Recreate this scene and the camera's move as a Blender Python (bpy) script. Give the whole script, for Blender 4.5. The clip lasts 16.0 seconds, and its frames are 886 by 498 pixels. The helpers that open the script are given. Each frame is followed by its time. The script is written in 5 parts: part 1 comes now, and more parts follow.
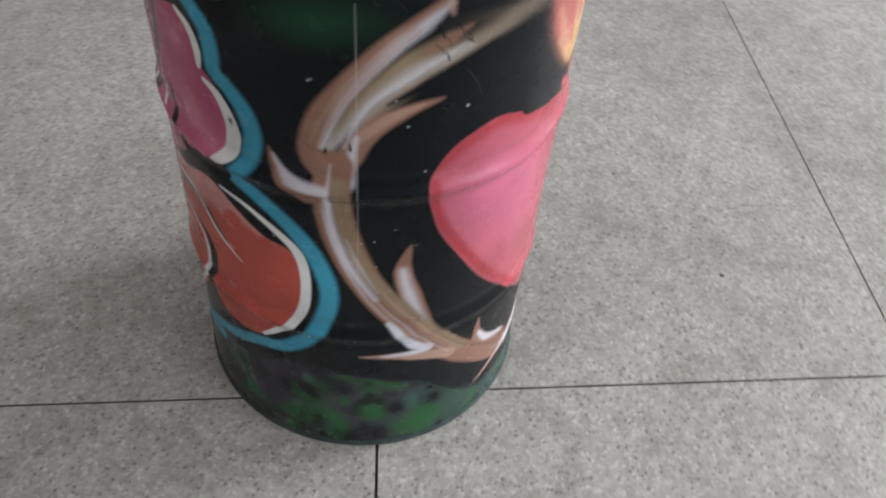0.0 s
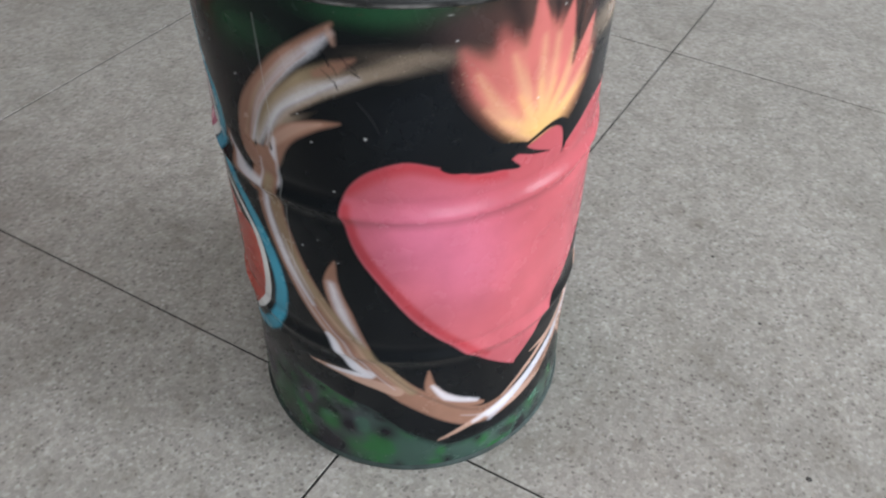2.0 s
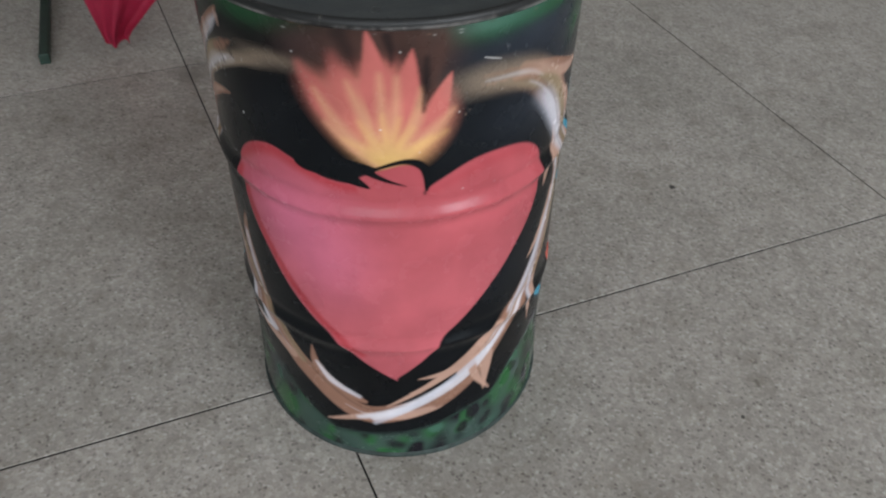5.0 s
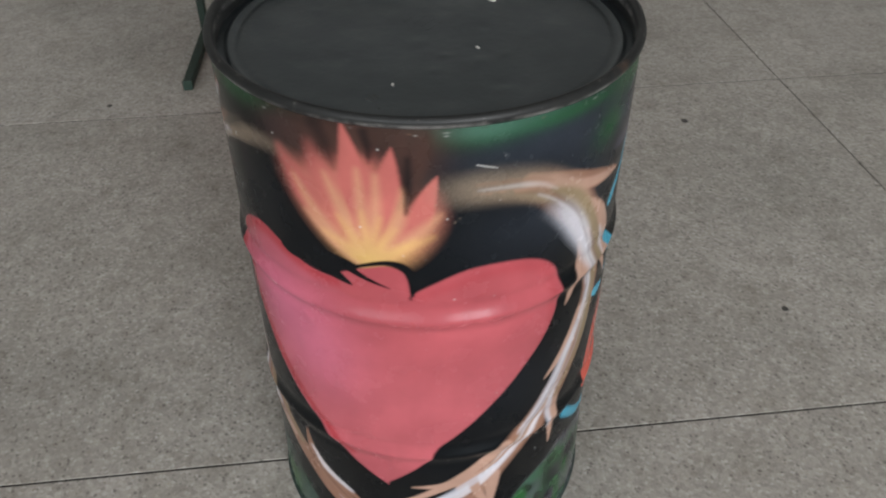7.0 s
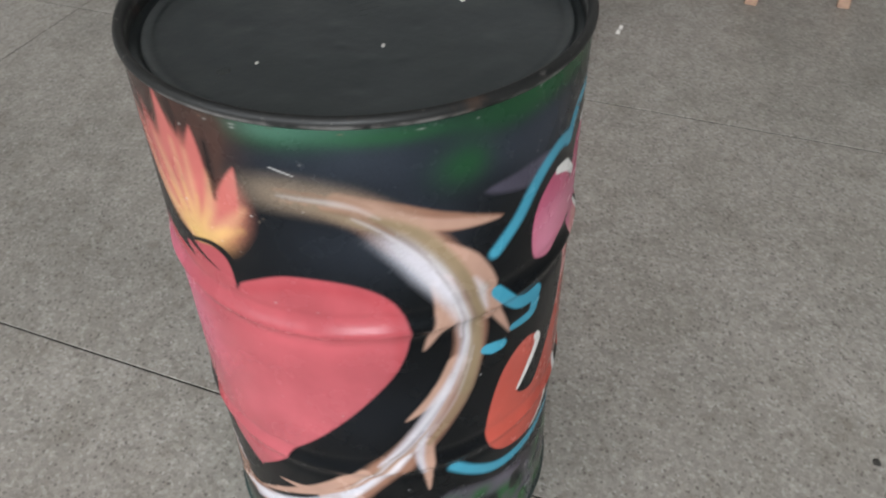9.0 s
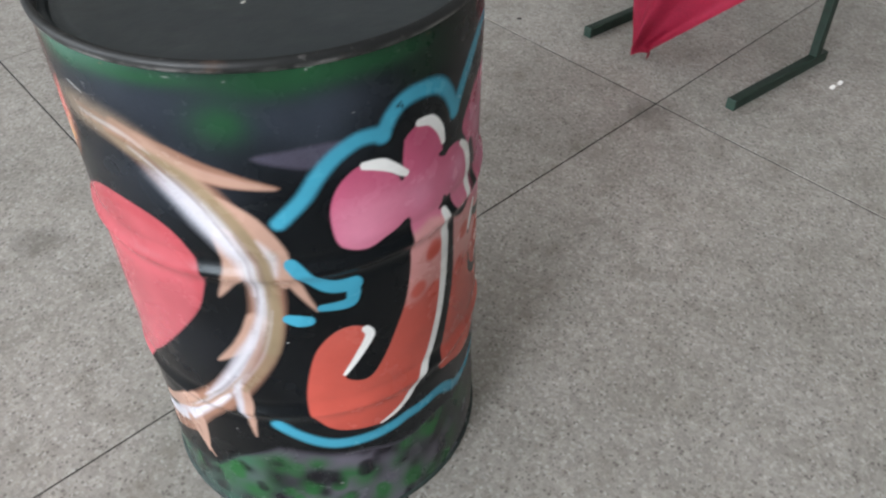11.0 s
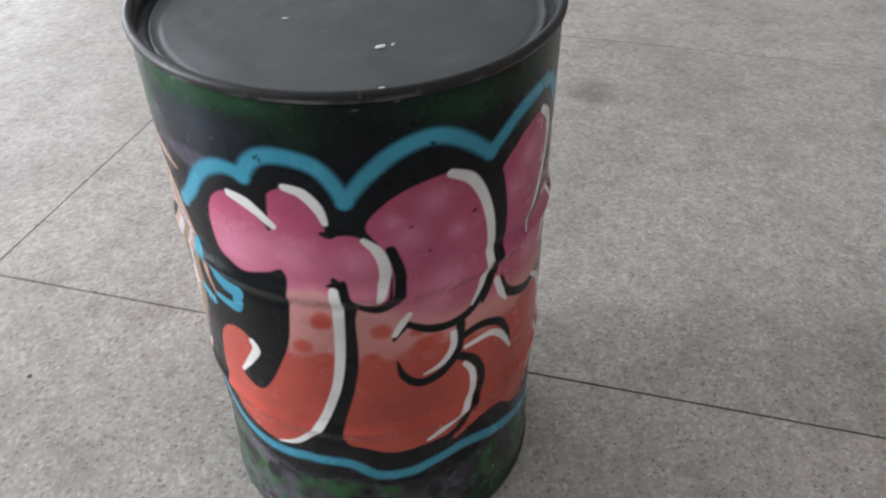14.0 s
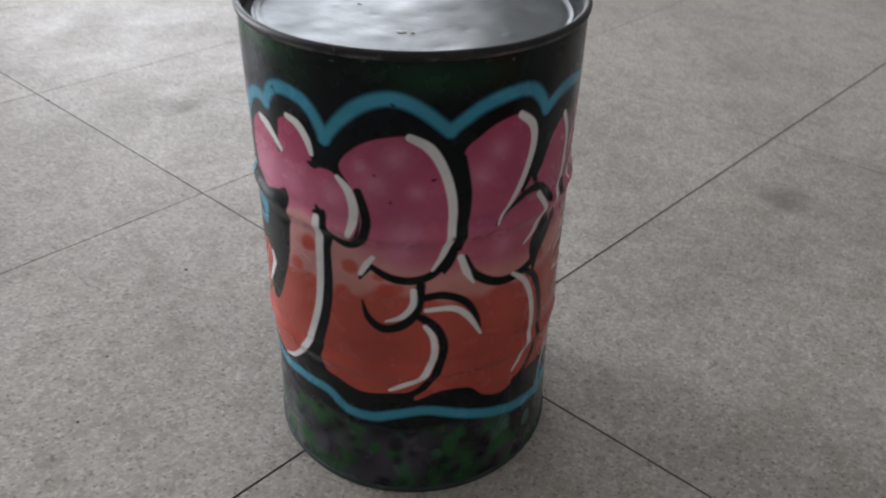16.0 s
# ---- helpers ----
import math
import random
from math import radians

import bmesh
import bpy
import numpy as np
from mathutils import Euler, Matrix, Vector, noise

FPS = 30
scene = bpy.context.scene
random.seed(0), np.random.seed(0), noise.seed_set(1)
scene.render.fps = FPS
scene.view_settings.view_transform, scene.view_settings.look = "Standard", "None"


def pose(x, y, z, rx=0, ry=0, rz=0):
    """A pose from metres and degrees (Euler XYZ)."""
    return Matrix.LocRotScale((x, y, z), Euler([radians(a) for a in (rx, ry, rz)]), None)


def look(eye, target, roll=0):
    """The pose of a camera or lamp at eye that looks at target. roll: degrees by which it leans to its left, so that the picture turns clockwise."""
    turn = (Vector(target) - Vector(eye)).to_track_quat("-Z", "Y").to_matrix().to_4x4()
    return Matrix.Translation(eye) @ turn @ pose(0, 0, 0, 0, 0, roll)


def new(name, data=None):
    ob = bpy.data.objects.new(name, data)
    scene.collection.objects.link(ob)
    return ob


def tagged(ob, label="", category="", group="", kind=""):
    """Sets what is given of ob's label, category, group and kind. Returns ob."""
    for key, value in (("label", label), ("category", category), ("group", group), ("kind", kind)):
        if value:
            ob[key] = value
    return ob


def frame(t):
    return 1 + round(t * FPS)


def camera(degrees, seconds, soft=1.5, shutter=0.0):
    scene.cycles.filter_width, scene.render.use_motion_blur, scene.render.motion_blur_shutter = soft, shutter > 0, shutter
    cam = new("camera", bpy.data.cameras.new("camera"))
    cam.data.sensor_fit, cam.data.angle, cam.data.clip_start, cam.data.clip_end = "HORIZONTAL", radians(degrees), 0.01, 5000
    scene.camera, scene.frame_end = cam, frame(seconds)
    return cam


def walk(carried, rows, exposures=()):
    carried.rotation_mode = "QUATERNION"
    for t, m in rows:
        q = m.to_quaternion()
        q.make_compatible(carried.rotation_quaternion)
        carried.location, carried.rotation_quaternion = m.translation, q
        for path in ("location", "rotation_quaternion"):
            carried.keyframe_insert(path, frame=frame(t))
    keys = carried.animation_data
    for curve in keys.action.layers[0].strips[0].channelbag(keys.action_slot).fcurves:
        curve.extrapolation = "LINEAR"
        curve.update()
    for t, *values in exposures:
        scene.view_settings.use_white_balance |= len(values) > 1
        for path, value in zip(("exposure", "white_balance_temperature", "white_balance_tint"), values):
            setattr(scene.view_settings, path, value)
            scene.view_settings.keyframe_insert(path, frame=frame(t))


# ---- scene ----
cam = camera(56.77, 16.0, soft=2.1, shutter=0.4)
# seconds, place in metres, turn in degrees
PATH = [
    (0, 0.0600, -1.0169, 1.3061, 42.676, -4.365, 0.139),
    (0.5, 0.2140, -1.0125, 1.3000, 44.029, -4.172, 9.604),
    (1, 0.3626, -0.9152, 1.2972, 44.189, -4.415, 13.618),
    (1.5, 0.5177, -0.8841, 1.3102, 45.790, -0.780, 24.694),
    (2, 0.6511, -0.8651, 1.3158, 46.090, -0.673, 34.473),
    (2.5, 0.6792, -0.7624, 1.2944, 45.607, -0.573, 41.946),
    (3, 0.7094, -0.6505, 1.3104, 44.607, -1.719, 45.908),
    (3.5, 0.8132, -0.5582, 1.3391, 43.895, -0.539, 54.183),
    (3.7, 0.873, -0.523, 1.343, 43.84, -1.247, 57.035),
    (5.8, 1.21, -0.259, 1.383, 50.983, 0.078, 77.108),
    (6, 1.2070, -0.2434, 1.3774, 51.208, 0.053, 78.633),
    (6.5, 1.1275, -0.1532, 1.3633, 51.154, -0.216, 81.528),
    (7, 1.0638, -0.0561, 1.3695, 50.556, 0.057, 85.670),
    (7.5, 1.0480, 0.1182, 1.3683, 49.510, 0.342, 93.629),
    (8, 1.0591, 0.2763, 1.3702, 49.132, 0.567, 102.677),
    (8.5, 0.9657, 0.3659, 1.3421, 49.129, 1.625, 107.074),
    (9, 0.8535, 0.4869, 1.3435, 48.910, 0.523, 113.366),
    (9.5, 0.7774, 0.6127, 1.3479, 48.542, 1.241, 120.731),
    (10, 0.7088, 0.7894, 1.3529, 48.480, 0.628, 128.915),
    (10.2, 0.676, 0.828, 1.347, 48.542, 0.45, 131.763),
    (12.3, 0.086, 1.1, 1.327, 49.909, 0.077, 166.635),
    (12.5, 0.0413, 1.0828, 1.3234, 50.616, -0.299, 172.735),
    (13, -0.1173, 1.0100, 1.3393, 50.552, -1.922, -178.948),
    (13.5, -0.2888, 0.9705, 1.3521, 49.802, -1.304, -170.872),
    (14, -0.4784, 0.9741, 1.3604, 49.739, 0.269, -160.706),
    (14.5, -0.5704, 0.8878, 1.3398, 49.638, -0.708, -152.951),
    (15, -0.6709, 0.8008, 1.3435, 49.665, -1.460, -145.512),
    (15.5, -0.8507, 0.8081, 1.3403, 50.617, -0.849, -137.314),
    (16, -1.0299, 0.9054, 1.3277, 55.676, -1.129, -133.002),
]
EXPOSURES = [(0, 0.15, 6240, 11), (0.5, 0.19, 6230, 11), (1.5, 0.11, 6200, 11), (2, 0.1, 6180, 10), (2.5, -0.1, 6220, 10), (3.5, -0.42, 6180, 11), (6, -0.54, 6530, 10), (7, -0.47, 6600, 10), (7.5, -0.34, 6600, 10), (8.5, -0.27, 6600, 9), (9, -0.2, 6520, 10), (10, 0.06, 6300, 10), (12.5, 0.33, 6280, 11), (13, 0.48, 6120, 12), (14.5, 0.06, 6360, 14), (15.5, -0.19, 6380, 13.5), (16, -0.31, 6380, 13)]
walk(cam, [(t, pose(x, y, z, rx, ry, rz)) for t, x, y, z, rx, ry, rz in PATH], EXPOSURES)

# ---- daylight: one open side of the hall, towards +x ----
# size of the unseen hall, chosen for how the daylight spreads
HALL_X0, HALL_X1, HALL_Y0, HALL_Y1, HALL_H = -7.0, 9.5, -9.6, 8.5, 5.6
OPEN_Y0, OPEN_Y1, OPEN_Z1 = -8.6, 7.6, 5.4
world = bpy.data.worlds.new("sky")
scene.world = world
world.use_nodes = True
sky = world.node_tree.nodes.new("ShaderNodeTexSky")
sky.sky_type, sky.sun_disc, sky.sun_elevation, sky.sun_rotation = "NISHITA", False, radians(55), radians(250)
background = world.node_tree.nodes["Background"]
background.inputs["Strength"].default_value = 0.12
world.node_tree.links.new(sky.outputs["Color"], background.inputs["Color"])


def area_light(name, m, sx, sy, watts, colour):
    data = bpy.data.lights.new(name, "AREA")
    data.shape, data.size, data.size_y, data.energy, data.color = "RECTANGLE", sx, sy, watts, colour
    ob = new(name, data)
    ob.matrix_world = m
    return ob


# the sky's light in the open side
area_light("daylight_open_side", look((HALL_X1 + 0.1, 3.5, 2.8), (0, 0.4, 0.6)), 3.6, 5.0, 1170, (0.955, 0.971, 1.0))
area_light("daylight_open_side", look((HALL_X1 + 0.1, -5.0, 2.8), (0, -1.0, 0.6)), 6.4, 5.0, 690, (0.955, 0.971, 1.0))


# ---- materials ----
class Nodes:
    """A node material, and short calls to wire it."""

    def __init__(self, name, roughness=0.5, metallic=0.0, specular=0.5):
        self.material = bpy.data.materials.new(name)
        self.material.use_nodes = True
        self.tree = self.material.node_tree
        self.shader = self.tree.nodes["Principled BSDF"]
        self.shader.inputs["Roughness"].default_value = roughness
        self.shader.inputs["Metallic"].default_value = metallic
        self.shader.inputs["Specular IOR Level"].default_value = specular
        self.place = self.add("ShaderNodeTexCoord").outputs["Object"]

    def add(self, kind, **values):
        node = self.tree.nodes.new(kind)
        for key, value in values.items():
            node.inputs[key.replace("_", " ")].default_value = value
        return node

    def link(self, a, b):
        self.tree.links.new(a, b)
        return a

    def noise(self, scale, detail=4.0, rough=0.55, where=None):
        n = self.add("ShaderNodeTexNoise", Scale=scale, Detail=detail, Roughness=rough)
        self.link(where or self.place, n.inputs["Vector"])
        return n.outputs["Fac"]

    def cells(self, scale, where=None):
        n = self.add("ShaderNodeTexVoronoi", Scale=scale)
        self.link(where or self.place, n.inputs["Vector"])
        return n

    def ramp(self, fac, *stops):
        n = self.add("ShaderNodeValToRGB")
        elements = n.color_ramp.elements
        while len(elements) < len(stops):
            elements.new(0.5)
        for e, (at, c) in zip(elements, stops):
            e.position, e.color = at, (c, c, c, 1) if isinstance(c, (int, float)) else (*c, 1)
        self.link(fac, n.inputs["Fac"])
        return n.outputs["Color"]

    def mix(self, kind, fac, a, b):
        n = self.tree.nodes.new("ShaderNodeMix")
        n.data_type, n.blend_type = "RGBA", kind
        for value, socket in ((fac, n.inputs[0]), (a, n.inputs[6]), (b, n.inputs[7])):
            if hasattr(value, "is_linked"):
                self.link(value, socket)
            elif isinstance(value, (int, float)):
                socket.default_value = value
            else:
                socket.default_value = (*value, 1)
        return n.outputs[2]

    def colour(self, socket):
        self.link(socket, self.shader.inputs["Base Color"])
        return self

    def rough(self, socket):
        self.link(socket, self.shader.inputs["Roughness"])
        return self

    def bump(self, socket, strength=0.3, distance=0.002):
        n = self.add("ShaderNodeBump", Strength=strength, Distance=distance)
        self.link(socket, n.inputs["Height"])
        self.link(n.outputs["Normal"], self.shader.inputs["Normal"])
        return self


def paint_material():
    n = Nodes("sprayed_paint", 0.2, specular=0.2)
    n.shader.inputs["Specular Tint"].default_value = (0.85, 0.95, 1.0, 1)
    vc = n.add("ShaderNodeVertexColor")
    vc.layer_name = "paint"
    patchy = n.ramp(n.noise(9, 5), (0.3, 0.82), (0.7, 1.12))
    c = n.mix("MULTIPLY", 1.0, vc.outputs["Color"], patchy)
    dust = n.ramp(n.noise(260, 2), (0.7, 0.0), (0.85, 0.04))
    c = n.mix("MIX", dust, c, (0.16, 0.15, 0.14))
    n.colour(c)
    n.rough(n.ramp(n.noise(22, 4), (0.3, 0.19), (0.7, 0.31)))
    return n.bump(n.noise(55, 4), 0.06, 0.002).material


def dull_black():
    n = Nodes("black_lid_paint", 0.36, specular=1.0)
    n.shader.inputs["Specular Tint"].default_value = (0.8, 0.95, 1.0, 1)
    c = n.ramp(n.noise(14, 6, 0.65), (0.3, (0.004, 0.0056, 0.0068)), (0.55, (0.008, 0.0105, 0.0122)), (0.8, (0.022, 0.024, 0.025)))
    scuffs = n.ramp(n.noise(70, 5, 0.7), (0.62, 0.0), (0.74, 0.35))
    n.colour(n.mix("MIX", scuffs, c, (0.06, 0.06, 0.06)))
    n.rough(n.ramp(n.noise(9, 5), (0.3, 0.27), (0.72, 0.46)))
    return n.bump(n.noise(26, 5), 0.3, 0.004).material


def rim_metal():
    n = Nodes("worn_black_rim", 0.46, specular=0.35)
    worn = n.ramp(n.noise(60, 6, 0.7), (0.6, 0.0), (0.7, 0.6))
    c = n.mix("MIX", worn, (0.01, 0.011, 0.011), (0.16, 0.15, 0.14))
    rust = n.ramp(n.noise(17, 5), (0.6, 0.0), (0.75, 0.6))
    c = n.mix("MIX", rust, c, (0.09, 0.05, 0.032))
    height = n.add("ShaderNodeSeparateXYZ")
    n.link(n.place, height.inputs[0])
    edge = n.ramp(height.outputs["Z"], (0.9015, 0.0), (0.903, 1.0), (0.9055, 1.0), (0.9075, 0.0))
    rubbed = n.mix("MULTIPLY", 1.0, edge, n.ramp(n.noise(16, 6, 0.7), (0.45, 0.0), (0.6, 0.75)))
    n.colour(n.mix("MIX", rubbed, c, (0.3, 0.29, 0.28)))
    return n.bump(n.noise(120, 3), 0.25, 0.001).material


def terrazzo():
    """Poured stone-chip floor: cement, light and dark chips, grey wear."""
    n = Nodes("terrazzo", 0.45, specular=0.12)
    info = n.add("ShaderNodeObjectInfo")
    geo = n.add("ShaderNodeNewGeometry").outputs["Position"]
    warp = n.add("ShaderNodeTexNoise", Scale=110.0, Detail=2.0)
    n.link(geo, warp.inputs["Vector"])
    moved = n.add("ShaderNodeVectorMath")
    moved.operation = "SCALE"
    moved.inputs[3].default_value = 0.006
    n.link(warp.outputs["Color"], moved.inputs[0])
    there = n.add("ShaderNodeVectorMath")
    n.link(geo, there.inputs[0])
    n.link(moved.outputs[0], there.inputs[1])
    chips = n.cells(140, there.outputs[0])
    cement = n.ramp(chips.outputs["Color"], (0.12, (0.31, 0.293, 0.265)), (0.5, (0.37, 0.351, 0.318)), (0.88, (0.432, 0.412, 0.378)))
    pick = n.add("ShaderNodeSeparateColor")
    n.link(chips.outputs["Color"], pick.inputs[0])
    shape = n.ramp(chips.outputs["Distance"], (0.36, 1.0), (0.6, 0.0))
    dark = n.mix("MULTIPLY", 1.0, n.ramp(pick.outputs[0], (0.09, 0.62), (0.17, 0.0)), shape)
    c = n.mix("MIX", dark, cement, (0.14, 0.132, 0.12))
    pale = n.mix("MULTIPLY", 1.0, n.ramp(pick.outputs[1], (0.84, 0.0), (0.93, 0.6)), shape)
    c = n.mix("MIX", pale, c, (0.52, 0.51, 0.485))
    tan = n.mix("MULTIPLY", 1.0, n.ramp(pick.outputs[2], (0.84, 0.0), (0.92, 0.4)), shape)
    c = n.mix("MIX", tan, c, (0.33, 0.27, 0.2))
    fine = n.ramp(n.cells(330, geo).outputs["Color"], (0.0, 0.88), (0.5, 1.0), (1.0, 1.08))
    c = n.mix("MULTIPLY", 1.0, c, fine)
    wear = n.ramp(n.noise(1.3, 6, 0.6, geo), (0.3, 0.8), (0.5, 1.0), (0.7, 1.08))
    c = n.mix("MULTIPLY", 1.0, c, wear)
    mottle = n.ramp(n.noise(12, 6, 0.68, geo), (0.3, (0.83, 0.82, 0.795)), (0.52, 1.0), (0.72, 1.08))
    c = n.mix("MULTIPLY", 1.0, c, mottle)
    blotch = n.ramp(n.noise(38, 4, 0.6, geo), (0.3, 0.9), (0.7, 1.07))
    c = n.mix("MULTIPLY", 1.0, c, blotch)
    grime = n.ramp(n.noise(4.5, 7, 0.72, geo), (0.51, 0.0), (0.75, 0.46))
    c = n.mix("MIX", grime, c, (0.175, 0.156, 0.128))
    slab = n.ramp(info.outputs["Random"], (0.0, 0.95), (1.0, 1.04))
    c = n.mix("MULTIPLY", 1.0, c, slab)
    for x, y, size in STAINS:
        d = n.add("ShaderNodeVectorMath")
        d.operation = "DISTANCE"
        n.link(geo, d.inputs[0])
        d.inputs[1].default_value = (x, y, 0)
        s = n.add("ShaderNodeMath")
        s.operation = "MULTIPLY_ADD"
        n.link(n.noise(11, 6, 0.7, geo), s.inputs[0])
        s.inputs[1].default_value = size * 2.2
        n.link(d.outputs["Value"], s.inputs[2])
        spot = n.ramp(s.outputs["Value"], (size * 1.2, 0.6), (size * 1.95, 0.0))
        c = n.mix("MIX", spot, c, (0.13, 0.12, 0.105))
    n.colour(c)
    n.rough(n.ramp(n.noise(3.2, 6, 0.65, geo), (0.34, 0.36), (0.68, 0.56)))
    return n.bump(n.noise(180, 3, 0.6, geo), 0.1, 0.001).material


def plain(name, colour, roughness=0.5, grain=30.0, spread=0.18, bump=0.1):
    n = Nodes(name, roughness)
    a, b = [v * (1 - spread) for v in colour], [min(1, v * (1 + spread)) for v in colour]
    big = n.ramp(n.noise(grain / 12, 5), (0.3, 0.92), (0.7, 1.05))
    n.colour(n.mix("MULTIPLY", 1.0, n.ramp(n.noise(grain, 5), (0.3, a), (0.7, b)), big))
    return n.bump(n.noise(grain * 4, 3), bump, 0.002).material


# grease and old spill marks on the floor: place and size
STAINS = [(-0.155, -1.46, 0.15), (0.306, -0.83, 0.09), (0.5, -0.77, 0.05), (1.75, -0.35, 0.12), (-1.32, -0.28, 0.12)]
PAINT = paint_material()
LID = dull_black()
RIM = rim_metal()
FLOOR = terrazzo()
JOINT = plain("dark_joint", (0.012, 0.0115, 0.011), 0.9)
WALL = plain("painted_wall", (0.42, 0.415, 0.4), 0.7, 12, 0.05)
CEILING = plain("ceiling_paint", (0.8, 0.79, 0.77), 0.8, 9, 0.04)
GREEN_STEEL = plain("dark_green_steel", (0.01, 0.026, 0.017), 0.62, 40, 0.3)
CAP = plain("green_cap", (0.016, 0.04, 0.028), 0.5, 40, 0.2)
RED_CLOTH = plain("red_cloth", (0.56, 0.03, 0.09), 0.6, 200, 0.12, 0.25)
BEIGE_TOP = plain("laminate_top", (0.45, 0.4, 0.32), 0.45, 25, 0.1)
WOOD = plain("orange_wood", (0.42, 0.27, 0.19), 0.5, 20, 0.25)
PAPER = plain("paper", (0.75, 0.74, 0.7), 0.8, 60, 0.05)
GUM = plain("trodden_gum", (0.05, 0.047, 0.043), 0.7, 90, 0.3)
FOOT_PAINT = plain("grey_green_paint", (0.02, 0.034, 0.03), 0.75, 45, 0.5)
CHIP = plain("bare_chip", (0.6, 0.59, 0.56), 0.5, 90, 0.2)


# ---- mesh helpers ----
def mesh_of(name, bm, material, smooth=True):
    data = bpy.data.meshes.new(name)
    bm.to_mesh(data)
    bm.free()
    data.materials.append(material)
    for p in data.polygons:
        p.use_smooth = smooth
    return data


def part(name, bm, material, parent=None, label="", smooth=False):
    """One bmesh as one mesh object, under its thing."""
    ob = new(name, mesh_of(name, bm, material, smooth))
    ob.parent = parent
    return tagged(ob, label)


def thing(name, at, label, category, group="", kind=""):
    ob = new(name)
    ob.location = at
    return tagged(ob, label, category, group, kind)


def box(x0, x1, y0, y1, z0, z1, bevel=0.0, bm=None):
    bm = bm or bmesh.new()
    made = bmesh.ops.create_cube(bm, size=1.0)["verts"]
    for v in made:
        v.co = Vector(((x0 + x1) / 2 + v.co.x * (x1 - x0), (y0 + y1) / 2 + v.co.y * (y1 - y0), (z0 + z1) / 2 + v.co.z * (z1 - z0)))
    if bevel:
        edges = list({e for v in made for e in v.link_edges})
        bmesh.ops.bevel(bm, geom=edges, offset=bevel, segments=2, profile=0.5, affect="EDGES")
    return bm


def lathe(profile, steps=160, wobble=0.0):
    """A turned shape from (radius, z) pairs."""
    bm = bmesh.new()
    rings = []
    for r, z in profile:
        ring = []
        for i in range(steps):
            a = 2 * math.pi * i / steps
            w = wobble * (noise.noise((3 * math.cos(a), 3 * math.sin(a), z * 9)))
            ring.append(bm.verts.new(((r + w) * math.cos(a), (r + w) * math.sin(a), z + w * 0.6)))
        rings.append(ring)
    for a, b in zip(rings, rings[1:]):
        for i in range(steps):
            j = (i + 1) % steps
            bm.faces.new((a[i], a[j], b[j], b[i]))
    return bm


# ---- the hall: unseen walls and ceiling, added to shape the daylight ----
def wall(name, boxes):
    bm = bmesh.new()
    for b in boxes:
        box(*b, bm=bm)
    tagged(part(name, bm, WALL), "unseen off-white wall added to bound and bounce the daylight", "wall", kind="structure")


X0, X1, Y0, Y1, H = HALL_X0, HALL_X1, HALL_Y0, HALL_Y1, HALL_H
wall("wall_south", [(X0, X1, Y0 - 0.2, Y0, -0.05, H)])
wall("wall_north", [(X0, X1, Y1, Y1 + 0.2, -0.05, H)])
wall("wall_east", [(X1, X1 + 0.2, Y0 - 0.2, OPEN_Y0, -0.05, H), (X1, X1 + 0.2, OPEN_Y1, Y1 + 0.2, -0.05, H), (X1, X1 + 0.2, OPEN_Y0, OPEN_Y1, OPEN_Z1, H)])
# closed all along, to keep fill light off the drum's -x side
wall("wall_west", [(X0 - 0.2, X0, Y0 - 0.2, Y1 + 0.2, -0.05, H)])
tagged(part("ceiling", box(X0 - 0.2, X1 + 0.2, Y0 - 0.2, Y1 + 0.2, H, H + 0.15), CEILING), "unseen white ceiling slab added to bounce the daylight", "ceiling", kind="structure")
tagged(part("ground", box(-60, 60, -60, 60, -0.3, -0.06), WALL), "pale concrete ground outside the hall", "ground", kind="structure")

# ---- the painted drum ----
RADIUS = 0.288
AROUND = 100 * 2 * math.pi * RADIUS
COLUMNS, LINES = 1180, 600
Z_LOW, Z_HIGH = 0.012, 0.904
U0 = -68.0
us = U0 + AROUND * np.arange(COLUMNS) / COLUMNS
zs = 100 * np.linspace(Z_LOW, Z_HIGH, LINES)
rng = np.random.default_rng(4)


def smooth01(x):
    x = np.clip(x, 0, 1)
    return x * x * (3 - 2 * x)


def cloud(fu, fz, seed):
    """Soft wandering values about 0, joined round the drum."""
    r = np.random.default_rng(seed)
    a = (us - U0) / AROUND * 2 * math.pi
    total = np.zeros((LINES, COLUMNS))
    for _ in range(14):
        k, m, p = r.integers(1, fu + 1), r.uniform(-fz, fz), r.uniform(0, 6.28, 2)
        total += np.cos(k * a + p[0])[None, :] * np.cos(m * zs / 10 + p[1])[:, None]
    return total / 14 ** 0.5


CANVAS = np.zeros((LINES, COLUMNS, 3))
MOTIF = np.zeros((LINES, COLUMNS), dtype=np.int32)
MOTIFS = ["sprayed_wall"]
GRAIN = np.random.default_rng(7).random((LINES, COLUMNS))

BLACK = (0.0034, 0.0042, 0.0054)
# slate spray, which also carries some painted-in sheen of the black wall
SLATE = (0.032, 0.04, 0.054)
GREEN = (0.014, 0.062, 0.025)
TEAL = (0.06, 0.145, 0.105)
SMOKE = (0.05, 0.026, 0.021)
TAN = (0.27, 0.21, 0.155)
OLIVE = (0.24, 0.18, 0.11)
BROWN = (0.24, 0.128, 0.088)
PEACH = (0.4, 0.25, 0.19)
WHITE = (0.6, 0.59, 0.63)
PAINTWHITE = (0.74, 0.74, 0.72)
YELLOW = (0.6, 0.38, 0.14)
AMBER = (0.52, 0.27, 0.16)
EMBER = (0.43, 0.12, 0.105)
CRIMSON = (0.34, 0.04, 0.05)
PINKLIGHT = (0.52, 0.14, 0.22)
